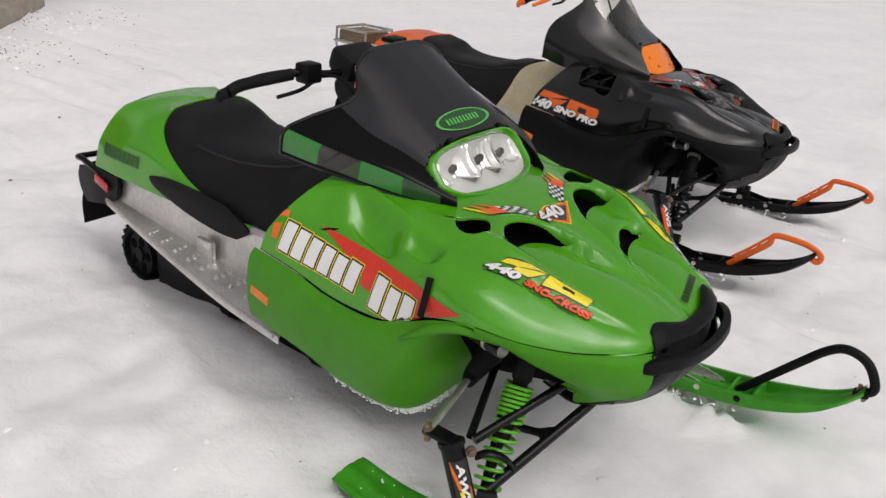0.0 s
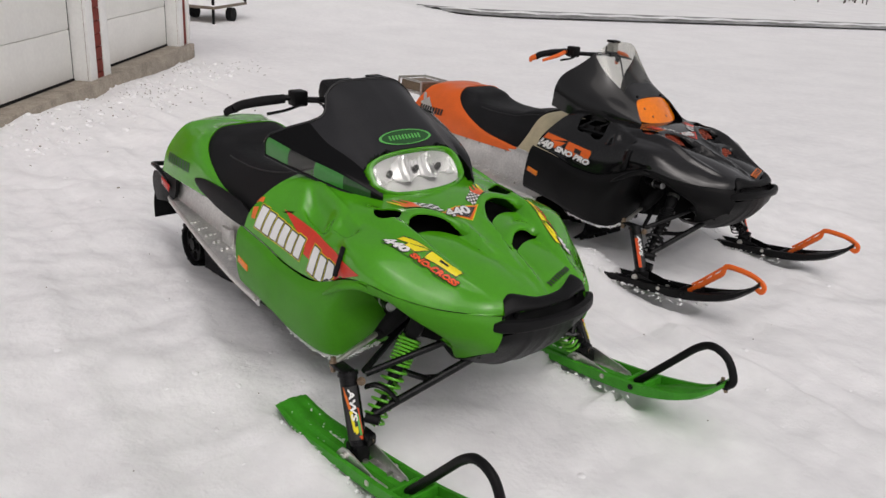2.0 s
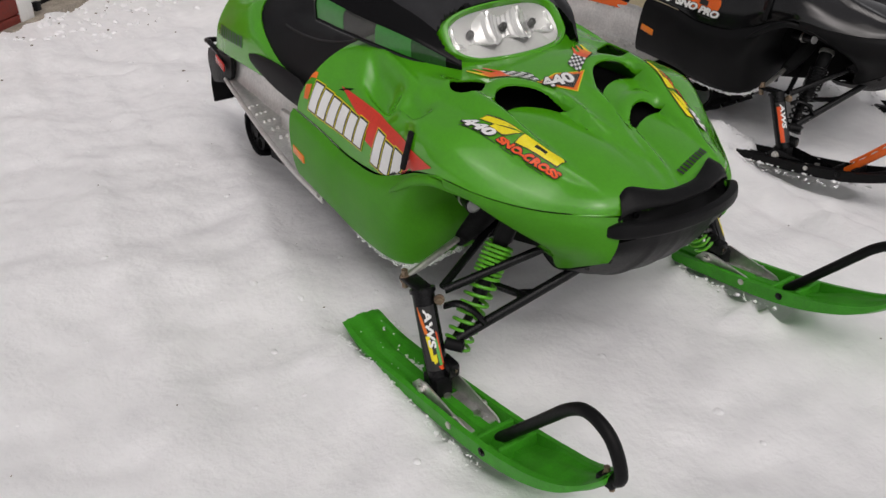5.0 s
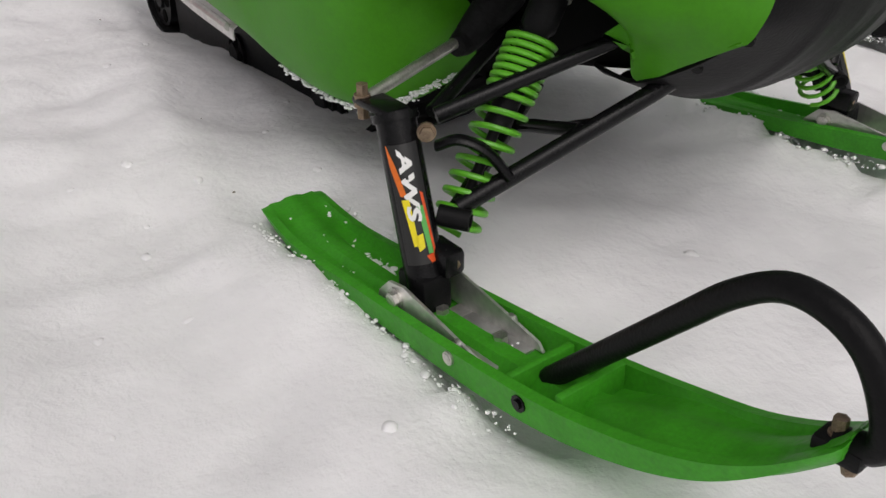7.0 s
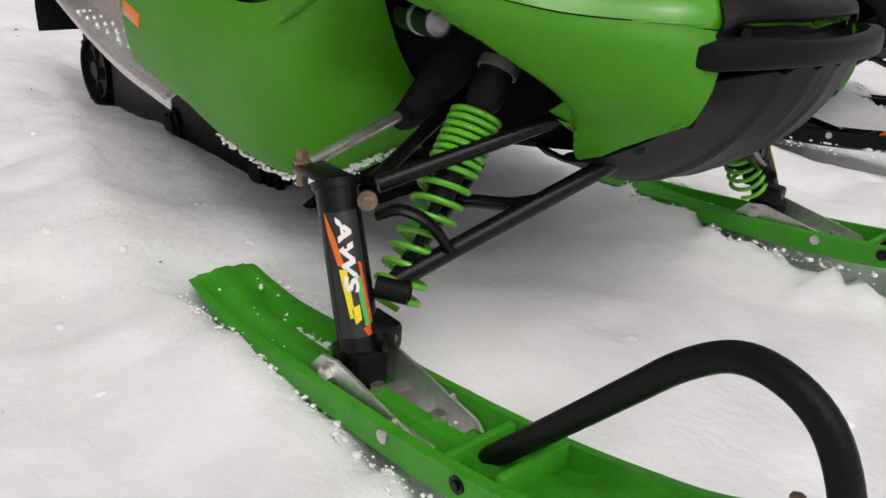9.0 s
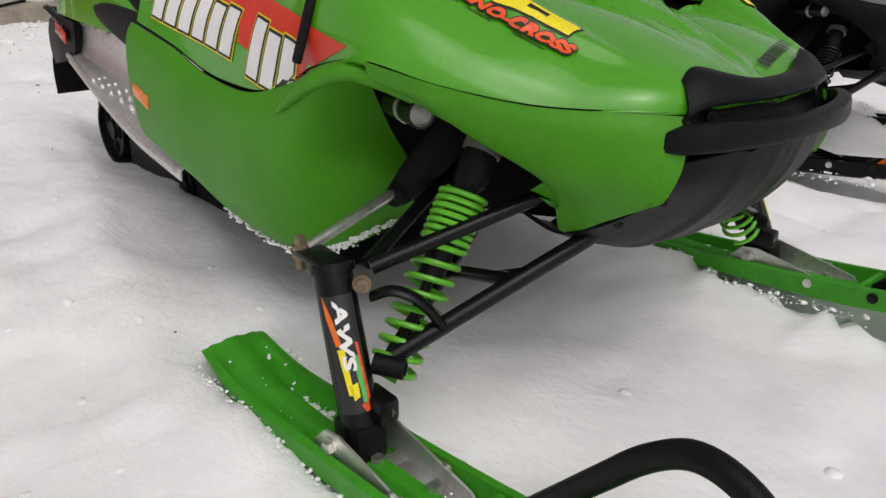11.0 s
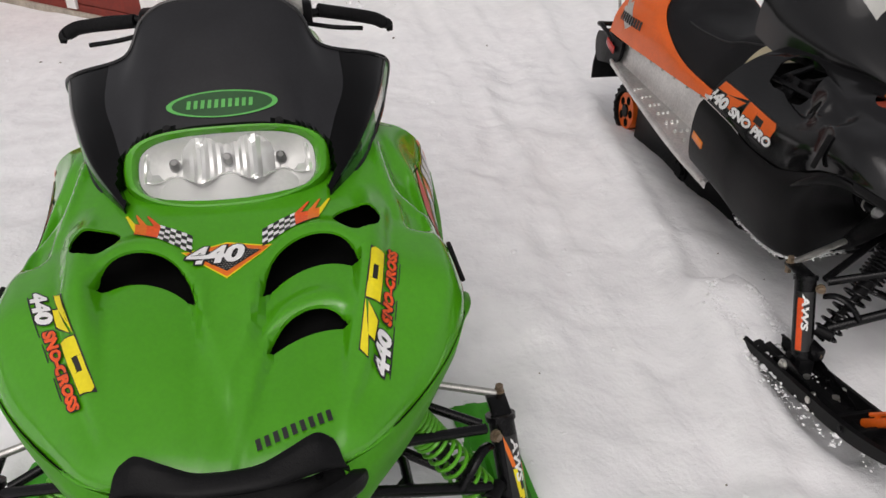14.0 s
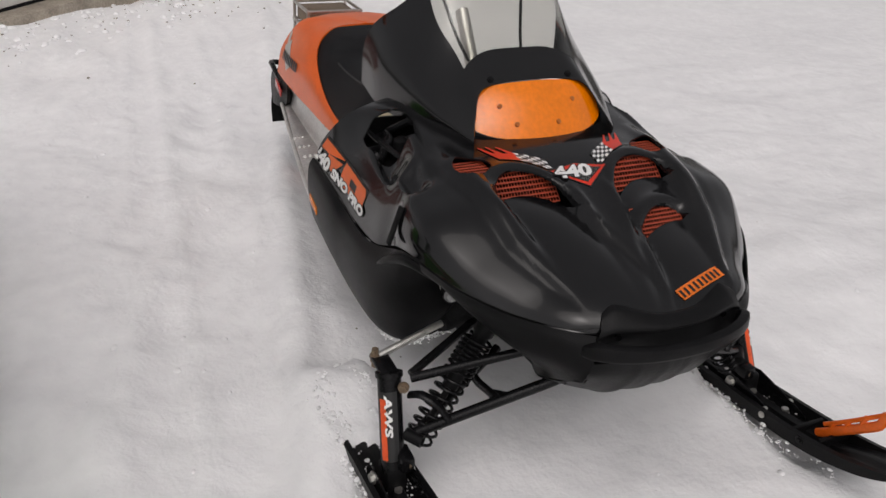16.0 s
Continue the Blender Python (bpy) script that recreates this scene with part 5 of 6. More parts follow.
        kp = [[(-1.20, s * .286, .500), (-1.10, s * .292, .470), (-1.06, s * .292, .44), (-1.13, s * .292, .40)],
              [(-1.38, s * .296, .515), (-1.30, s * .305, .480), (-1.25, s * .305, .44), (-1.24, s * .300, .40)],
              [(-1.56, s * .304, .515), (-1.54, s * .312, .490), (-1.50, s * .312, .45), (-1.42, s * .306, .42)],
              [(-1.66, s * .308, .500), (-1.655, s * .312, .490), (-1.64, s * .312, .475), (-1.60, s * .308, .455)]]
        if green:
            part("knee_pad", thick(grid_bm(surface(kp, 18, 10)), .012), VINYL, root)
        # tunnel side, running board, foot rest
        tun = []
        for x, ye, ze in ((-.70, .462, .262), (-1.0, .440, .268), (-1.3, .405, .278), (-1.6, .365, .292), (-1.86, .328, .306), (-2.02, .306, .316), (-2.14, .290, .326)):
            k = (-.70 - x) / 1.44
            tun.append([(x, s * y, z) for y, z in ((.262 - .015 * k, .455), (.282 - .015 * k, .442), (.286 - .015 * k, .425), (.286 - .014 * k, .39), (.287 - .013 * k, ze + .032), (.295 - .013 * k, ze + .014), (ye - .014, ze + .008), (ye, ze), (ye + .001, ze - .024))])
        T = np.stack([spline(np.array(tun)[:, j], 36) for j in range(9)], 1)
        tn = part("tunnel_side", thick(grid_bm(T), .004), ALU, root, "scuffed bare aluminium tunnel with running board")
        part("board_edge", tube([(x, s * y, z) for x, y, z in ((-.72, .463, .262), (-1.0, .441, .268), (-1.3, .406, .278), (-1.6, .366, .292), (-1.86, .329, .306), (-2.02, .307, .316))], .009, 8, 24), ALU, tn)
        for i in range(9):
            for j in range(3):
                bm = tube([(-.86 - .095 * i, s * (.318 + (.036 - .0024 * i) * j), .276 + .0022 * i), (-.86 - .095 * i, s * (.318 + (.036 - .0024 * i) * j), .289 + .0022 * i)], [.010, .005], 8)
                part("grip_stud", bm, ALU, tn)
        for i in range(8):
            part("rivet", bolt((-1.15 - .12 * i, s * .287, .425), (0, s, 0), .005, .004), STEEL, tn)
        if green:
            part("foot_stop", box((-.05, -.012, -.045), (.05, .012, .045), .010, None, Matrix.Translation((-1.30, s * .31, .315))), ALU, tn)
        lampb = [[(-1.93, s * .300, .425), (-1.93, s * .302, .39), (-1.95, s * .302, .34), (-2.0, s * .302, .30)],
                 [(-2.10, s * .306, .430), (-2.10, s * .312, .38), (-2.10, s * .312, .33), (-2.10, s * .312, .285)],
                 [(-2.26, s * .290, .400), (-2.27, s * .296, .36), (-2.25, s * .302, .31), (-2.20, s * .306, .265)]]
        tb = part("tail_bracket", thick(grid_bm(surface(lampb, 12, 10)), .02), BLACK, root)
        part("side_reflector", box((-.05, -.004, -.018), (.05, .004, .018), .004, None, Matrix.Translation((-2.03, s * .318, .385)) @ Matrix.Rotation(radians(14), 4, "Y")), LAMP_RED, tb)
        part("rear_bumper", tube([(-2.02, s * .30, .40), (-2.18, s * .305, .44), (-2.27, s * .285, .43), (-2.29, s * .20, .42), (-2.29, 0, .42)], .012, 10, 24), BLACK_TUBE, root)
    top = np.array([[(-.95, y, .456) for y in (-.262, 0, .262)], [(-2.18, y, .449) for y in (-.245, 0, .245)]])
    part("tunnel_top", thick(grid_bm(top), .004), ALU, root)
    flap = [[(-2.17, y, .43) for y in (-.29, -.12, .12, .29)], [(-2.21, y, .34) for y in (-.30, -.12, .12, .30)], [(-2.25, y, .25) for y in (-.305, -.12, .12, .305)], [(-2.265, y, .155) for y in (-.300, -.12, .12, .300)]]
    part("snow_flap", thick(grid_bm(surface(flap, 12, 8)), .006), RUBBER, root)
    # --- track, wheels and rails
    cx0, cx1, zc = -.55, -1.93, .085
    path = [(cx0 - .02, .0), (-.9, -.055), (-1.3, -.065), (-1.75, -.068), (-1.95, -.052), (-2.07, -.01), (-2.11, .065), (-2.07, .14), (-1.96, .185), (-1.5, .235), (-1.0, .25), (-.62, .24), (-.50, .18), (-.47, .09)]
    loop_ = spline([(x, 0, z) for x, z in path] + [(path[0][0], 0, path[0][1])], 150)[:-1]
    ringp = []
    for k in range(len(loop_)):
        t = loop_[(k + 1) % len(loop_)] - loop_[k - 1]
        nrm = np.array([t[2], 0, -t[0]]) / np.linalg.norm(t)
        if (loop_[k] - np.array([-1.2, 0, .1])) @ nrm < 0:
            nrm = -nrm
        ringp.append((loop_[k], nrm))
    G = np.array([[p + nr * d + np.array([0, y, 0]) for y, d in ((-.215, 0), (.215, 0), (.215, -.014), (-.215, -.014))] for p, nr in ringp])
    trk = part("track_belt", grid_bm(G, close_u=True, close_v=True), RUBBER, root)
    for k in range(0, 150, 4):
        p, nr = ringp[k]
        t = np.cross(nr, (0, 1, 0))
        for y0, y1 in ((-.205, -.085), (-.055, .055), (.085, .205)):
            bm = bmesh.new()
            q = [[bm.verts.new(p + nr * h + t * e * w_ + np.array([0, y, 0])) for e, y in ((-1, y0), (1, y0), (1, y1), (-1, y1))] for h, w_ in ((0, .010), (.028, .006))]
            for i in range(4):
                bm.faces.new((q[0][i], q[0][(i + 1) % 4], q[1][(i + 1) % 4], q[1][i]))
            bm.faces.new(q[1])
            part("track_lug", bm, RUBBER, trk, smooth=False)
    for s in (-1, 1):
        for x, z, r in ((-1.99, .066, .105), (-1.35, .02, .065), (-.80, .03, .065)):
            wh = part("idler_wheel", tube([(x, s * .13, z), (x, s * .198, z)], r * .86, 24), spec["wheel"] if r > .1 else BLACK, root)
            part("wheel_hub", tube([(x, s * .190, z), (x, s * .208, z)], [.035, .03], 14), BLACK, wh)
            for i in range(5):
                a = i * math.tau / 5
                # raised dark disc; its colour stands in for shade in a wheel recess
                part("wheel_recess", tube([(x + r * .55 * math.cos(a), s * .195, z + r * .55 * math.sin(a)), (x + r * .55 * math.cos(a), s * .2005, z + r * .55 * math.sin(a))], r * .2, 10), DARK, wh)
        # rail made extra tall; its black stands in for the loop's dark inside
        part("slide_rail", box((-1.88, -.012, -.05), (-.72, .012, .13), .006, None, Matrix.Translation((0, s * .175, 0))), BLACK, root)
    for s in (-1, 1):
        suspension(root, spec, s)
        ski(root, spec, s, spec["steer"])
    decals(root, hood, ws, spec)
    return root


def model_graphic(fr, hood, k, colour, word_colour, word, label, tall=1.0):
    """Two slanting blocks with a number and a word along their foot; k scales it all."""
    sc_ = lambda qs: [[(u * k, (.056 - (.056 - v) * tall if v > .004 else v) * k) for u, v in q] for q in qs]
    blocks = sc_([[(.023, .043), (.065, .045), (.137, .056), (.036, .056)], [(.056, .034), (.095, .031), (.132, .051), (.065, .045)],
                  [(.134, .031), (.178, .031), (.181, .056), (.1415, .056)], [(.178, .031), (.213, .032), (.210, .040), (.178, .040)], [(.181, .049), (.213, .049), (.213, .056), (.181, .056)], [(.210, .032), (.250, .033), (.258, .050), (.213, .056)], [(.213, .056), (.258, .050), (.254, .055), (.250, .057)]])
    g = pieces("model_block", fr, blocks, HOOD_TREE, .0024, 6, 3, colour, hood, label)[0]
    rims = sc_([[(.020, .041), (.067, .0425), (.140, .0585), (.034, .0585)], [(.052, .032), (.097, .0285), (.136, .052), (.060, .046)], [(.131, .0285), (.252, .0305), (.262, .0585), (.1385, .0585)],
                [(-.006, -.002), (.098, -.002), (.098, .000), (-.006, .000)], [(.112, -.002), (.152, -.002), (.152, .000), (.112, .000)], [(.186, -.002), (.236, -.002), (.236, .000), (.186, .000)]])
    pieces("graphic_edge", fr, rims, HOOD_TREE, .0015, 6, 3, BLACK_INK, g)
    part("number_edge", lettering("440", fr, -.006 * k, .004 * k, .036 * k, HOOD_TREE, .0032, .28, .0042 * k, stretch=1.48), BLACK_INK, g)
    part("number", lettering("440", fr, -.005 * k, .0045 * k, .036 * k, HOOD_TREE, .0040, .28, .0020 * k, stretch=1.48), WHITE, g)
    part("word_edge", lettering(word, fr, .094 * k, .0065 * k, .0265 * k, HOOD_TREE, .0034, .28, .0034 * k, stretch=1.18 if len(word) > 7 else 1.45), BLACK_INK, g)
    part("word", lettering(word, fr, .0945 * k, .007 * k, .0265 * k, HOOD_TREE, .0042, .28, .0016 * k, stretch=1.18 if len(word) > 7 else 1.45), word_colour, g)


def decals(root, hood, ws, spec):
    """Stickers and lettering that lie on the bodywork."""
    green = spec["kind"] == "green"
    for s in (-1, 1):
        a, b = (-.655, s * .515, .605), (-.115, s * .452, .530)
        fr = frame_of(a, b, (a[0], a[1], a[2] + .2)) if s < 0 else frame_of(b, a, (b[0], b[1], b[2] + .2))
        L = (Vector(b) - Vector(a)).length
        if green:
            m = (lambda u: u) if s < 0 else (lambda u: L - u)
            q4 = lambda l: [[(m(u), v) for u, v in q] for q in l]
            side = pieces("side_graphic", fr, q4([[(.27 * L, .094), (.62 * L, .102), (.62 * L, .040), (.48 * L, .066)], [(.62 * L, .102), (1.02 * L, .104), (1.02 * L, .0), (.62 * L, .018)], [(1.02 * L, .104), (1.22 * L, .102), (1.22 * L, .100), (1.02 * L, .030)]]), HOOD_TREE, .0016, 14, 5, RED, hood, "red side graphic")[0]
            pieces("graphic_chip", fr, q4([[(-.01 * L, .088), (.06 * L, .094), (.06 * L, .076), (-.01 * L, .070)], [(-.02 * L, .045), (.035 * L, .056), (.03 * L, .010), (-.015 * L, .005)], [(.30 * L, .02), (.52 * L, .0), (.50 * L, .05), (.30 * L, .07)]]), HOOD_TREE, .0019, 6, 4, ORANGE, side)
            # painted-in shade of slits at the foot of the two pockets behind the shoulder
            for q in ([(-.505, .462, .668), (-.47, .450, .668), (-.44, .438, .682), (-.475, .448, .676)], [(-.405, .452, .652), (-.375, .432, .650), (-.348, .410, .660), (-.378, .430, .662)]):
                part("pocket_slit", thick(grid_bm(np.array([[HOOD_TREE.find_nearest(Vector((x, s * y, z)))[0] + Vector((0, s * .0015, .0015)) for x, y, z in (q[0], q[3])], [HOOD_TREE.find_nearest(Vector((x, s * y, z)))[0] + Vector((0, s * .0015, .0015)) for x, y, z in (q[1], q[2])]])), .001), DARK, hood)
            hs = [.080, .076, .073, .072, .070, .075, 0, .092, .084, .088]
            us = np.linspace(.04 * L, .97 * L, 11)
            for off, grow, mm, nm in ((.0024, .007, YELLOW, "letter_rim"), (.0030, .0045, BLACK_INK, "letter_edge"), (.0037, 0, WHITE, "letter_block")):
                qs = []
                for i, h in enumerate(hs):
                    if h:
                        u0, u1, v0 = us[i] + .006 - grow, us[i + 1] - .006 + grow, -.012 - .010 * (i > 6) - grow
                        qs.append([(u0, v0), (u1, v0), (u1 + .012, v0 + h + 2 * grow), (u0 + .012, v0 + h + 2 * grow)])
                pieces(nm, fr, qs, HOOD_TREE, off, 3, 6, mm, side)
        else:
            a, b2 = (-.705, s * .526, .576), (-.32, s * .470, .524)
            fr = frame_of(a, b2, (a[0], a[1], a[2] + .2)) if s < 0 else frame_of(b2, a, (b2[0], b2[1], b2[2] + .2))
            model_graphic(fr, hood, 1.46, ORANGE_PAINT, WHITE, "SNO PRO", "orange block graphic", 1.7)
        if green:
            o, e = ((.014, -.356, .699), (.244, -.263, .615)) if s < 0 else ((.246, .272, .613), (.006, .325, .706))
            model_graphic(frame_of(o, e, (o[0], o[1] * .3, o[2] + .02)), hood, 1.0, YELLOW, ORANGE_RED, "SNO-CROSS", "yellow block graphic")
    # badge over the nose
    o = (.014, -.2, .712)
    fr = frame_of(o, (o[0], .2, o[2]), (o[0] - .2, -.2, o[2] + .07))
    c = .2
    shield = lambda g, off: quads(fr, [[(c, -.016 - g * 1.2), (c + .080 + g * 1.5, .050 + g * .6), (c, .070 + g), (c - .080 - g * 1.5, .050 + g * .6)]], HOOD_TREE, off, 10, 10)
    bd = part("badge", shield(0, .0018), ORANGE if green else RED, hood, "orange and black chequered badge")
    part("badge_rim", shield(.0035, .0013), YELLOW if green else BLACK_INK, bd)
    part("badge_inner", shield(-.011, .0024), BLACK_INK, bd)
    dots = []
    for j in range(11):
        for i in range(-11, 12):
            u, v = (i + .5 * (j % 2)) * .0056, .004 + .0052 * j
            if abs(u) < min(.060 * (v + .002) / .046, .058) and v < .058 - .16 * abs(u):
                dots.append([(c + u - .0016, v), (c + u, v - .0016), (c + u + .0016, v), (c + u, v + .0016)])
    part("badge_mesh", quads(fr, dots, HOOD_TREE, .0029, 1, 1), STEEL, bd)
    part("number_edge", lettering("440", fr, c - .076, .020, .058, HOOD_TREE, .0036, .2, .0056, stretch=1.18), BLACK_INK, bd)
    part("number", lettering("440", fr, c - .076, .020, .058, HOOD_TREE, .0044, .2, .0026, stretch=1.18), WHITE, bd)
    wq, kq, fq = [], [], []
    for s in (-1, 1):
        for i in range(6):
            for j in range(5):
                u0, v0 = c + s * (.066 + .0110 * i), .050 + .0100 * j + .0080 * i
                q = [(u0, v0), (u0 + s * .0105, v0 + .0070), (u0 + s * .0105, v0 + .0165), (u0, v0 + .0095)]
                (wq if (i + j) % 2 else kq).append(q)
        u0 = c + s * .132
        F = lambda *p: [(u0 + s * u, v) for u, v in p]
        fq += [(ORANGE_RED, F((0, .098), (.022, .108), (.026, .150), (-.002, .142))), (ORANGE, F((.022, .108), (.046, .122), (.050, .162), (.026, .150))), (YELLOW, F((.046, .126), (.074, .196), (.071, .200), (.050, .162))),
               (ORANGE_RED, F((-.004, .140), (.012, .146), (.030, .186), (.027, .187))), (ORANGE, F((.024, .148), (.040, .156), (.054, .196), (.051, .197)))]
    pieces("badge_check", fr, wq, HOOD_TREE, .0026, 2, 2, WHITE, bd)
    pieces("badge_check_dark", fr, kq, HOOD_TREE, .0026, 2, 2, BLACK_INK, bd)
    for mm, q in fq:
        mid = np.mean(q, 0)
        pieces("flame_edge", fr, [[tuple(mid + (np.array(p) - mid) * (1 + .0022 / max(.004, np.linalg.norm(np.array(p) - mid)) * 1.2)) for p in q]], HOOD_TREE, .0019, 4, 3, BLACK_INK, bd)
        pieces("badge_flame", fr, [q], HOOD_TREE, .0026, 5, 3, mm if green else RED, bd)
    # unspelt name on the nose
    o = (.370, .048, .588)
    fr = frame_of(o, (.336, .172, .604), (o[0] - .2, o[1] - .04, o[2] + .08))
    if not green:
        part("nose_plate", quads(fr, [[(-.004, .002), (.140, .002), (.140, .032), (-.004, .032)]], HOOD_TREE, .0022, 8, 3), ORANGE, hood, "orange sticker")
    bar_row("nose_letter", fr, .0, .006, .135, .020, 9, HOOD_TREE, .0036, .1, .46 if green else .55, BLACK_INK, hood)
    if green:
        fr = frame_of((-.360, -.13, .906), (-.360, .13, .906), (-.460, -.13, .971))
        tree = BVHTree.FromPolygons([v.co.copy() for v in ws.data.vertices], [tuple(p.vertices) for p in ws.data.polygons])
        n = 40
        for r0, r1, off, mm, nm in ((1.0, .90, .0022, LTGREEN, "oval_rim"), (.90, .02, .0016, DKGREEN, "oval_field")):
            G = np.array([[list(project(fr, .13 + .122 * r * math.cos(k), .012 + .036 * r * math.sin(k), tree, off)) for k in np.arange(n) * math.tau / n] for r in np.linspace(r0, r1, 3)])
            part(nm, grid_bm(G, close_v=True), mm, ws)
        bar_row("oval_letter", fr, .052, .001, .15, .022, 10, tree, .0032, .1, .45, LTGREEN, ws)


# ---------------- the two sleds ----------------
green_sled = snowmobile(dict(
    kind="green", label="lime green snowmobile with black seat and green skis, standing in snow", hood=GREEN, hood_label="glossy green hood with dark vents", pan=GREEN_SATIN, bezel=GREEN,
    ski=GREEN_SKI, ski_label="green plastic ski dusted with snow", saddle=ALU, spring=mat("green_spring_paint", (0.10, 0.40, 0.02), 0.35, vary=0.08), spring_label="lime green coil spring", ws=WS_BLACK,
    tank=VINYL, tank_label="black padded tank cover", tail=GREEN, tail_label="green tail cowl", wheel=BLACK, steer=0))
black_sled = snowmobile(dict(
    kind="black", label="glossy black snowmobile with orange tail and black skis, standing in snow", hood=BLACK_GLOSS, hood_label="glossy black hood with red mesh vents", pan=BLACK, bezel=BLACK,
    ski=BLACK, ski_label="black plastic ski caked with snow", saddle=BLACK_TUBE, spring=BLACK_TUBE, spring_label="black coil spring", ws=BLACK_GLOSS,
    tank=CREAM, tank_label="bare cream-coloured fuel tank", tail=ORANGE_PAINT, tail_label="orange tail cowl with grey swoosh", wheel=ORANGE_PLASTIC, steer=0.5))
# chrome rack behind the black sled's seat
rk = bmesh.new()
for z, x0, x1 in ((.585, -2.16, -2.44), (.665, -2.17, -2.42)):
    tube([(x0, -.13, z), (x1, -.13, z), (x1, .13, z), (x0, .13, z), (x0, -.13, z)], .008, 8, bm=rk)
for x in (-2.17, -2.42):
    for y in (-.13, .13):
        tube([(x, y, .665), (x, y, .56), (-2.18, y * 1.6, .45)], .008, 8, bm=rk)
for i in range(5):
    tube([(-2.16 - .07 * i, -.13, .585), (-2.16 - .07 * i, .13, .585)], .005, 6, bm=rk)
rack_ = part("luggage_rack", rk, STEEL, black_sled, "chromed wire luggage rack")
part("rack_board", box((-2.41, -.12, .592), (-2.18, .12, .655), .012), RUST, rack_, "worn brown board")
draw_in(green_sled, .85)
green_sled.matrix_world = Matrix.Translation((-.006, 0, 0)) @ Matrix.Rotation(radians(1.5), 4, "Z")
draw_in(black_sled, .93)
black_sled.matrix_world = Matrix.Translation((-.480, 1.955, -.045)) @ Matrix.Rotation(radians(4.0), 4, "Z") @ Matrix.Rotation(radians(-2.5), 4, "X")


# ---------------- loose snow ----------------
def crumbs(name, label, spots, seed):
    """One scatter of small irregular lumps of snow: spots are (x, y, z, radius)."""
    rs = np.random.RandomState(seed)
    tpl = bmesh.new()
    bmesh.ops.create_icosphere(tpl, subdivisions=2, radius=1)
    V = np.array([v.co for v in tpl.verts])
    F = np.array([[v.index for v in q.verts] for q in tpl.faces])
    tpl.free()
    vs, fs = [], []
    for x, y, z, r in spots:
        d = 1 + .35 * (noise2(V[:, 0] * 2 + x * 90, V[:, 1] * 2 + V[:, 2] + y * 90, 1.0, seed) + .6 * noise2(V[:, 0] * 5 + x * 50, V[:, 2] * 5 + y * 70, 1.0, seed + 1))
        vs.append(V * d[:, None] * r * np.array([rs.uniform(.8, 1.5), rs.uniform(.8, 1.3), rs.uniform(.5, .8)]) + (x, y, z))
        fs.append(F + len(vs[:-1]) * len(V))
    me = bpy.data.meshes.new(name)
    me.from_pydata(np.concatenate(vs).tolist(), [], np.concatenate(fs).tolist())
    me.materials.append(SNOW)
    me.shade_smooth()
    return tagged(new(name, me), label, "snow", kind="stuff")


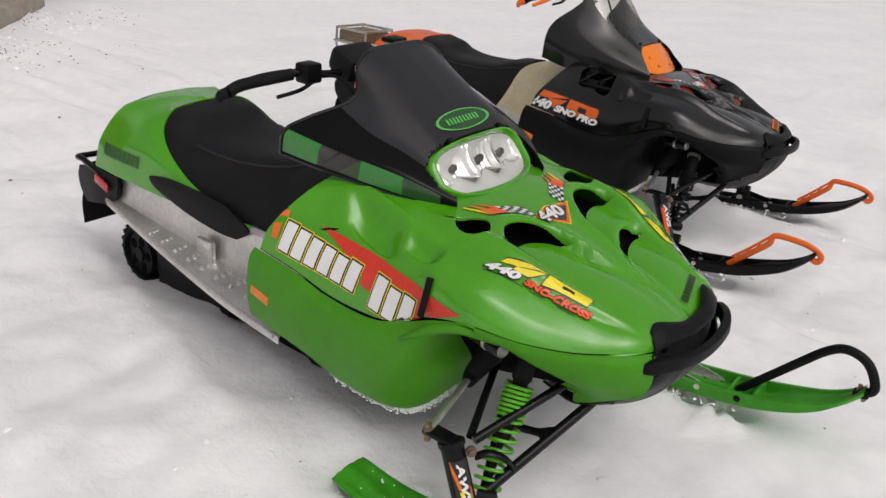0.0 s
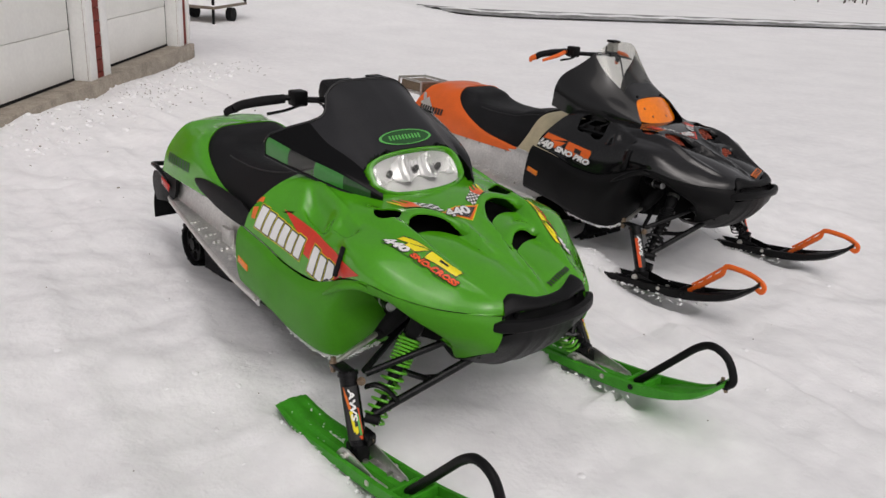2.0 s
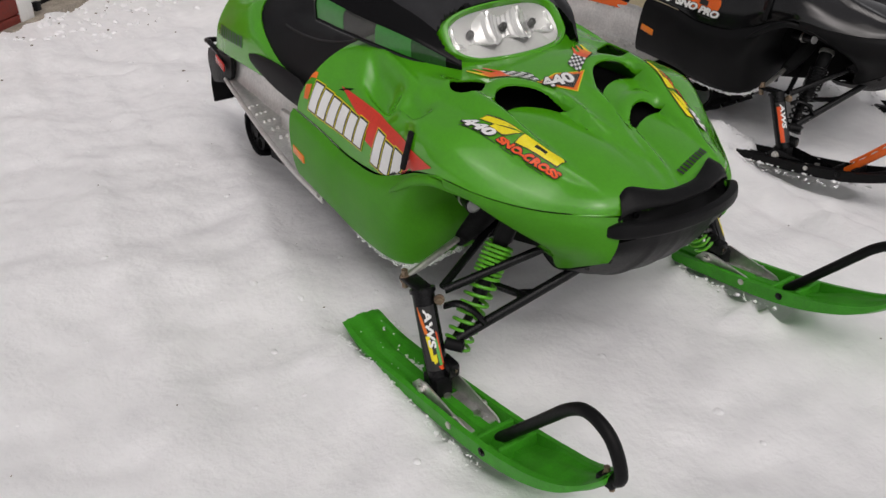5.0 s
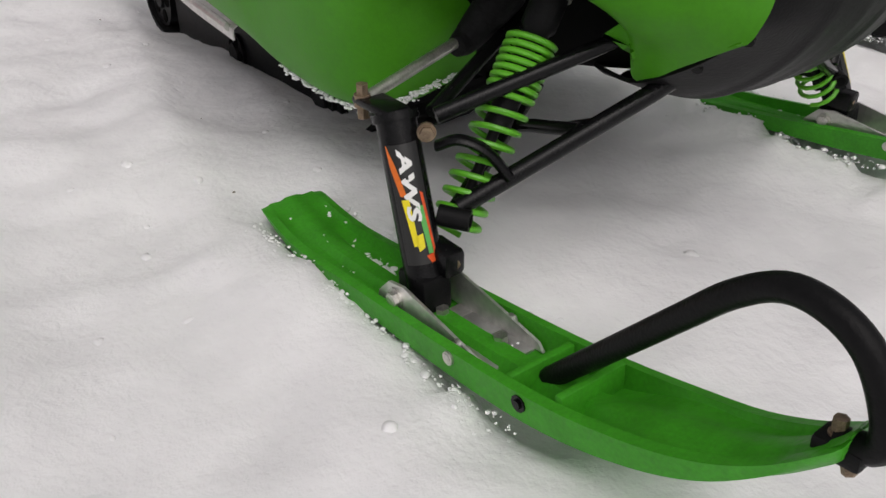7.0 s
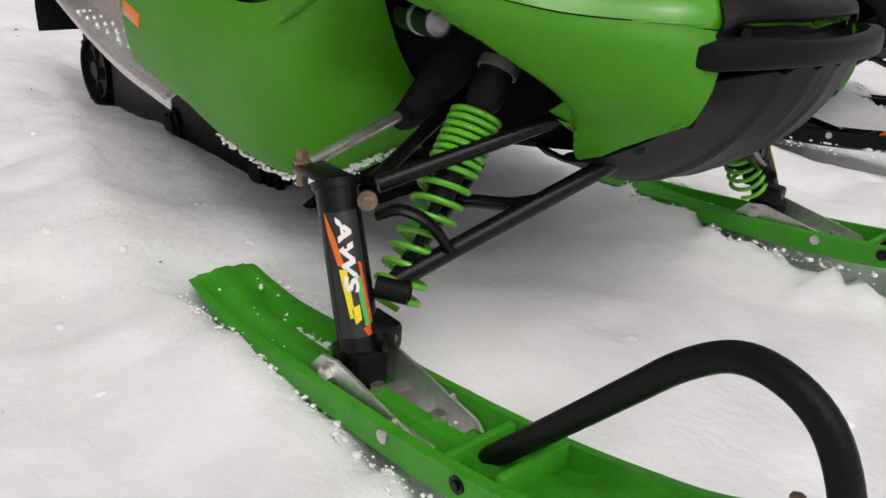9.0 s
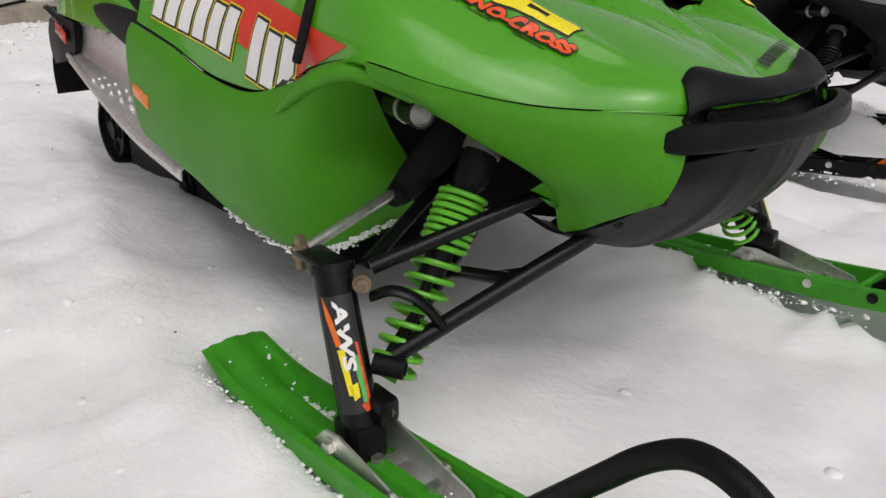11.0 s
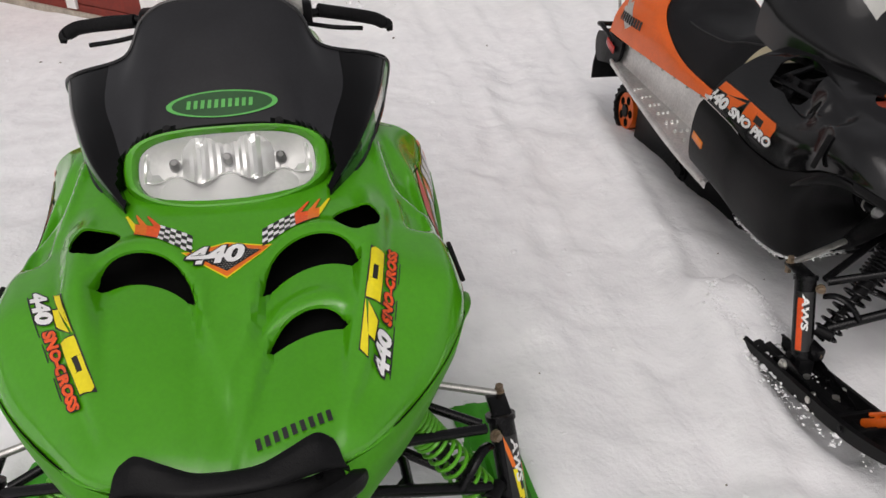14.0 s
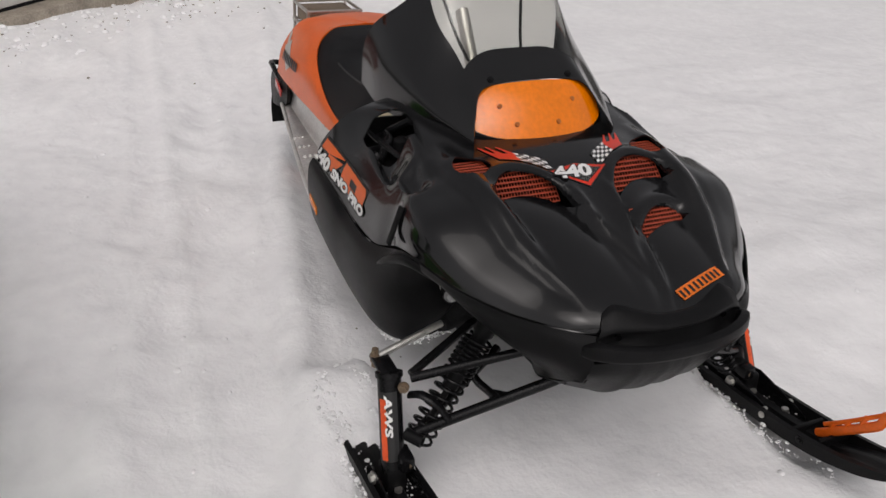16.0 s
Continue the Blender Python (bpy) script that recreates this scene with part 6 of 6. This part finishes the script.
rs = np.random.RandomState(21)
for sled, n_edge, n_top, seed in ((green_sled, 300, 40, 31), (black_sled, 420, 120, 37)):
    spots = []
    for s, steer in ((-1, 0 if sled is green_sled else .5), (1, 0 if sled is green_sled else .5)):
        M = sled.matrix_world @ Matrix.Translation((SKI_X, s * SKI_Y, SKI_Z)) @ Matrix.Rotation(radians(steer), 4, "Z") @ Matrix.Rotation(radians(SKI_TILT), 4, "Y")
        for i in range(n_edge):
            t = rs.uniform(-.36, .30)
            w = rs.choice([-1, 1], p=[.6, .4])
            p = M @ Vector((t, w * (.064 + abs(rs.normal(0, .014))), 0))
            z = max(gz(p.x, p.y), p.z - .01) + rs.uniform(-.004, .010)
            spots.append((p.x, p.y, z, .0014 + .0045 * rs.rand() ** 4))
        for i in range(n_top):
            t = rs.uniform(-.33, .12) if rs.rand() < .8 else rs.uniform(.1, .4)
            p = M @ Vector((t, rs.uniform(-.05, .05), .018 + .06 * max(0, (-t - .15) / .2) ** 1.5))
            spots.append((p.x, p.y, p.z, .0012 + .0022 * rs.rand() ** 2.5))
        for i in range(0 if sled is green_sled else 420):  # the black skis are caked with snow
            t = rs.uniform(-.40, .05) if rs.rand() < .7 else rs.uniform(0, .42)
            w = rs.choice([-1, 1]) * rs.uniform(.030, .075)
            p = M @ Vector((t, w, .010 + .05 * max(0, (-t - .15) / .2) ** 1.5))
            spots.append((p.x, p.y, max(p.z, gz(p.x, p.y)), .0016 + .0062 * rs.rand() ** 3))
        for i in range(150):  # packed snow in the trough behind the saddle
            t = rs.normal(-.14, .055)
            p = M @ Vector((t, rs.normal(.012, .014), .014 + .02 * max(0, (-t - .2) / .2)))
            spots.append((p.x, p.y, p.z, .003 + .006 * rs.rand() ** 2))
    # frosting along the pods' lower edges
    edge = surface(POD, 40, 60)[-8]
    edge[:, 0], edge[:, 1] = rearward(edge[:, 0], edge[:, 1], .85)
    for s in (-1, 1):
        for q in edge[16:57]:
            for _ in range(9):
                p = sled.matrix_world @ Vector((q[0] + rs.normal(0, .008), s * (q[1] + rs.normal(0, .0025)), q[2] + rs.normal(-.005, .0025)))
                spots.append((p.x, p.y, p.z, rs.uniform(.0018, .0042)))
    crumbs("snow_crumbs", "loose crumbs of snow along skis and lower bodywork", spots, seed)
spots = []
for _ in range(900):
    x, y = rs.uniform(-6, 1.4), rs.uniform(-2.2, 3.6)
    spots.append((x, y, gz(x, y) - .002, .002 + .010 * rs.rand() ** 3))
for _ in range(500):
    t, o = rs.uniform(-.6, 5.2), abs(rs.normal(.35, .35)) + .08
    x, y = -5.473 - .750 * t + .661 * o, -.576 + .661 * t + .750 * o
    spots.append((x, y, gz(x, y), .006 + .026 * rs.rand() ** 2))
crumbs("snow_clods", "small clods of trodden snow on the yard", spots, 41)
dirt = [(rs.uniform(-5.5, 1.2), rs.uniform(-2, 3.4)) for _ in range(60)]
for _ in range(90):
    t, o = rs.uniform(-.6, 5.2), abs(rs.normal(.3, .25)) + .06
    dirt.append((-5.473 - .750 * t + .661 * o, -.576 + .661 * t + .750 * o))
for t0_, o0_, n_ in ((2.45, .45, 34), (5.0, .7, 26), (2.2, 1.0, 14)):
    for _ in range(n_):
        t, o = rs.normal(t0_, .35), o0_ + abs(rs.normal(0, .3))
        dirt.append((-5.473 - .750 * t + .661 * o, -.576 + .661 * t + .750 * o))
dc = crumbs("dirt_specks", "dark specks of grit and dry grass on the snow", [(x, y, gz(x, y) + .002, rs.uniform(.0015, .003) if x > -3 else rs.uniform(.004, .010)) for x, y in dirt], 43)
dc.data.materials[0] = WOOD
dc["category"] = "grit"
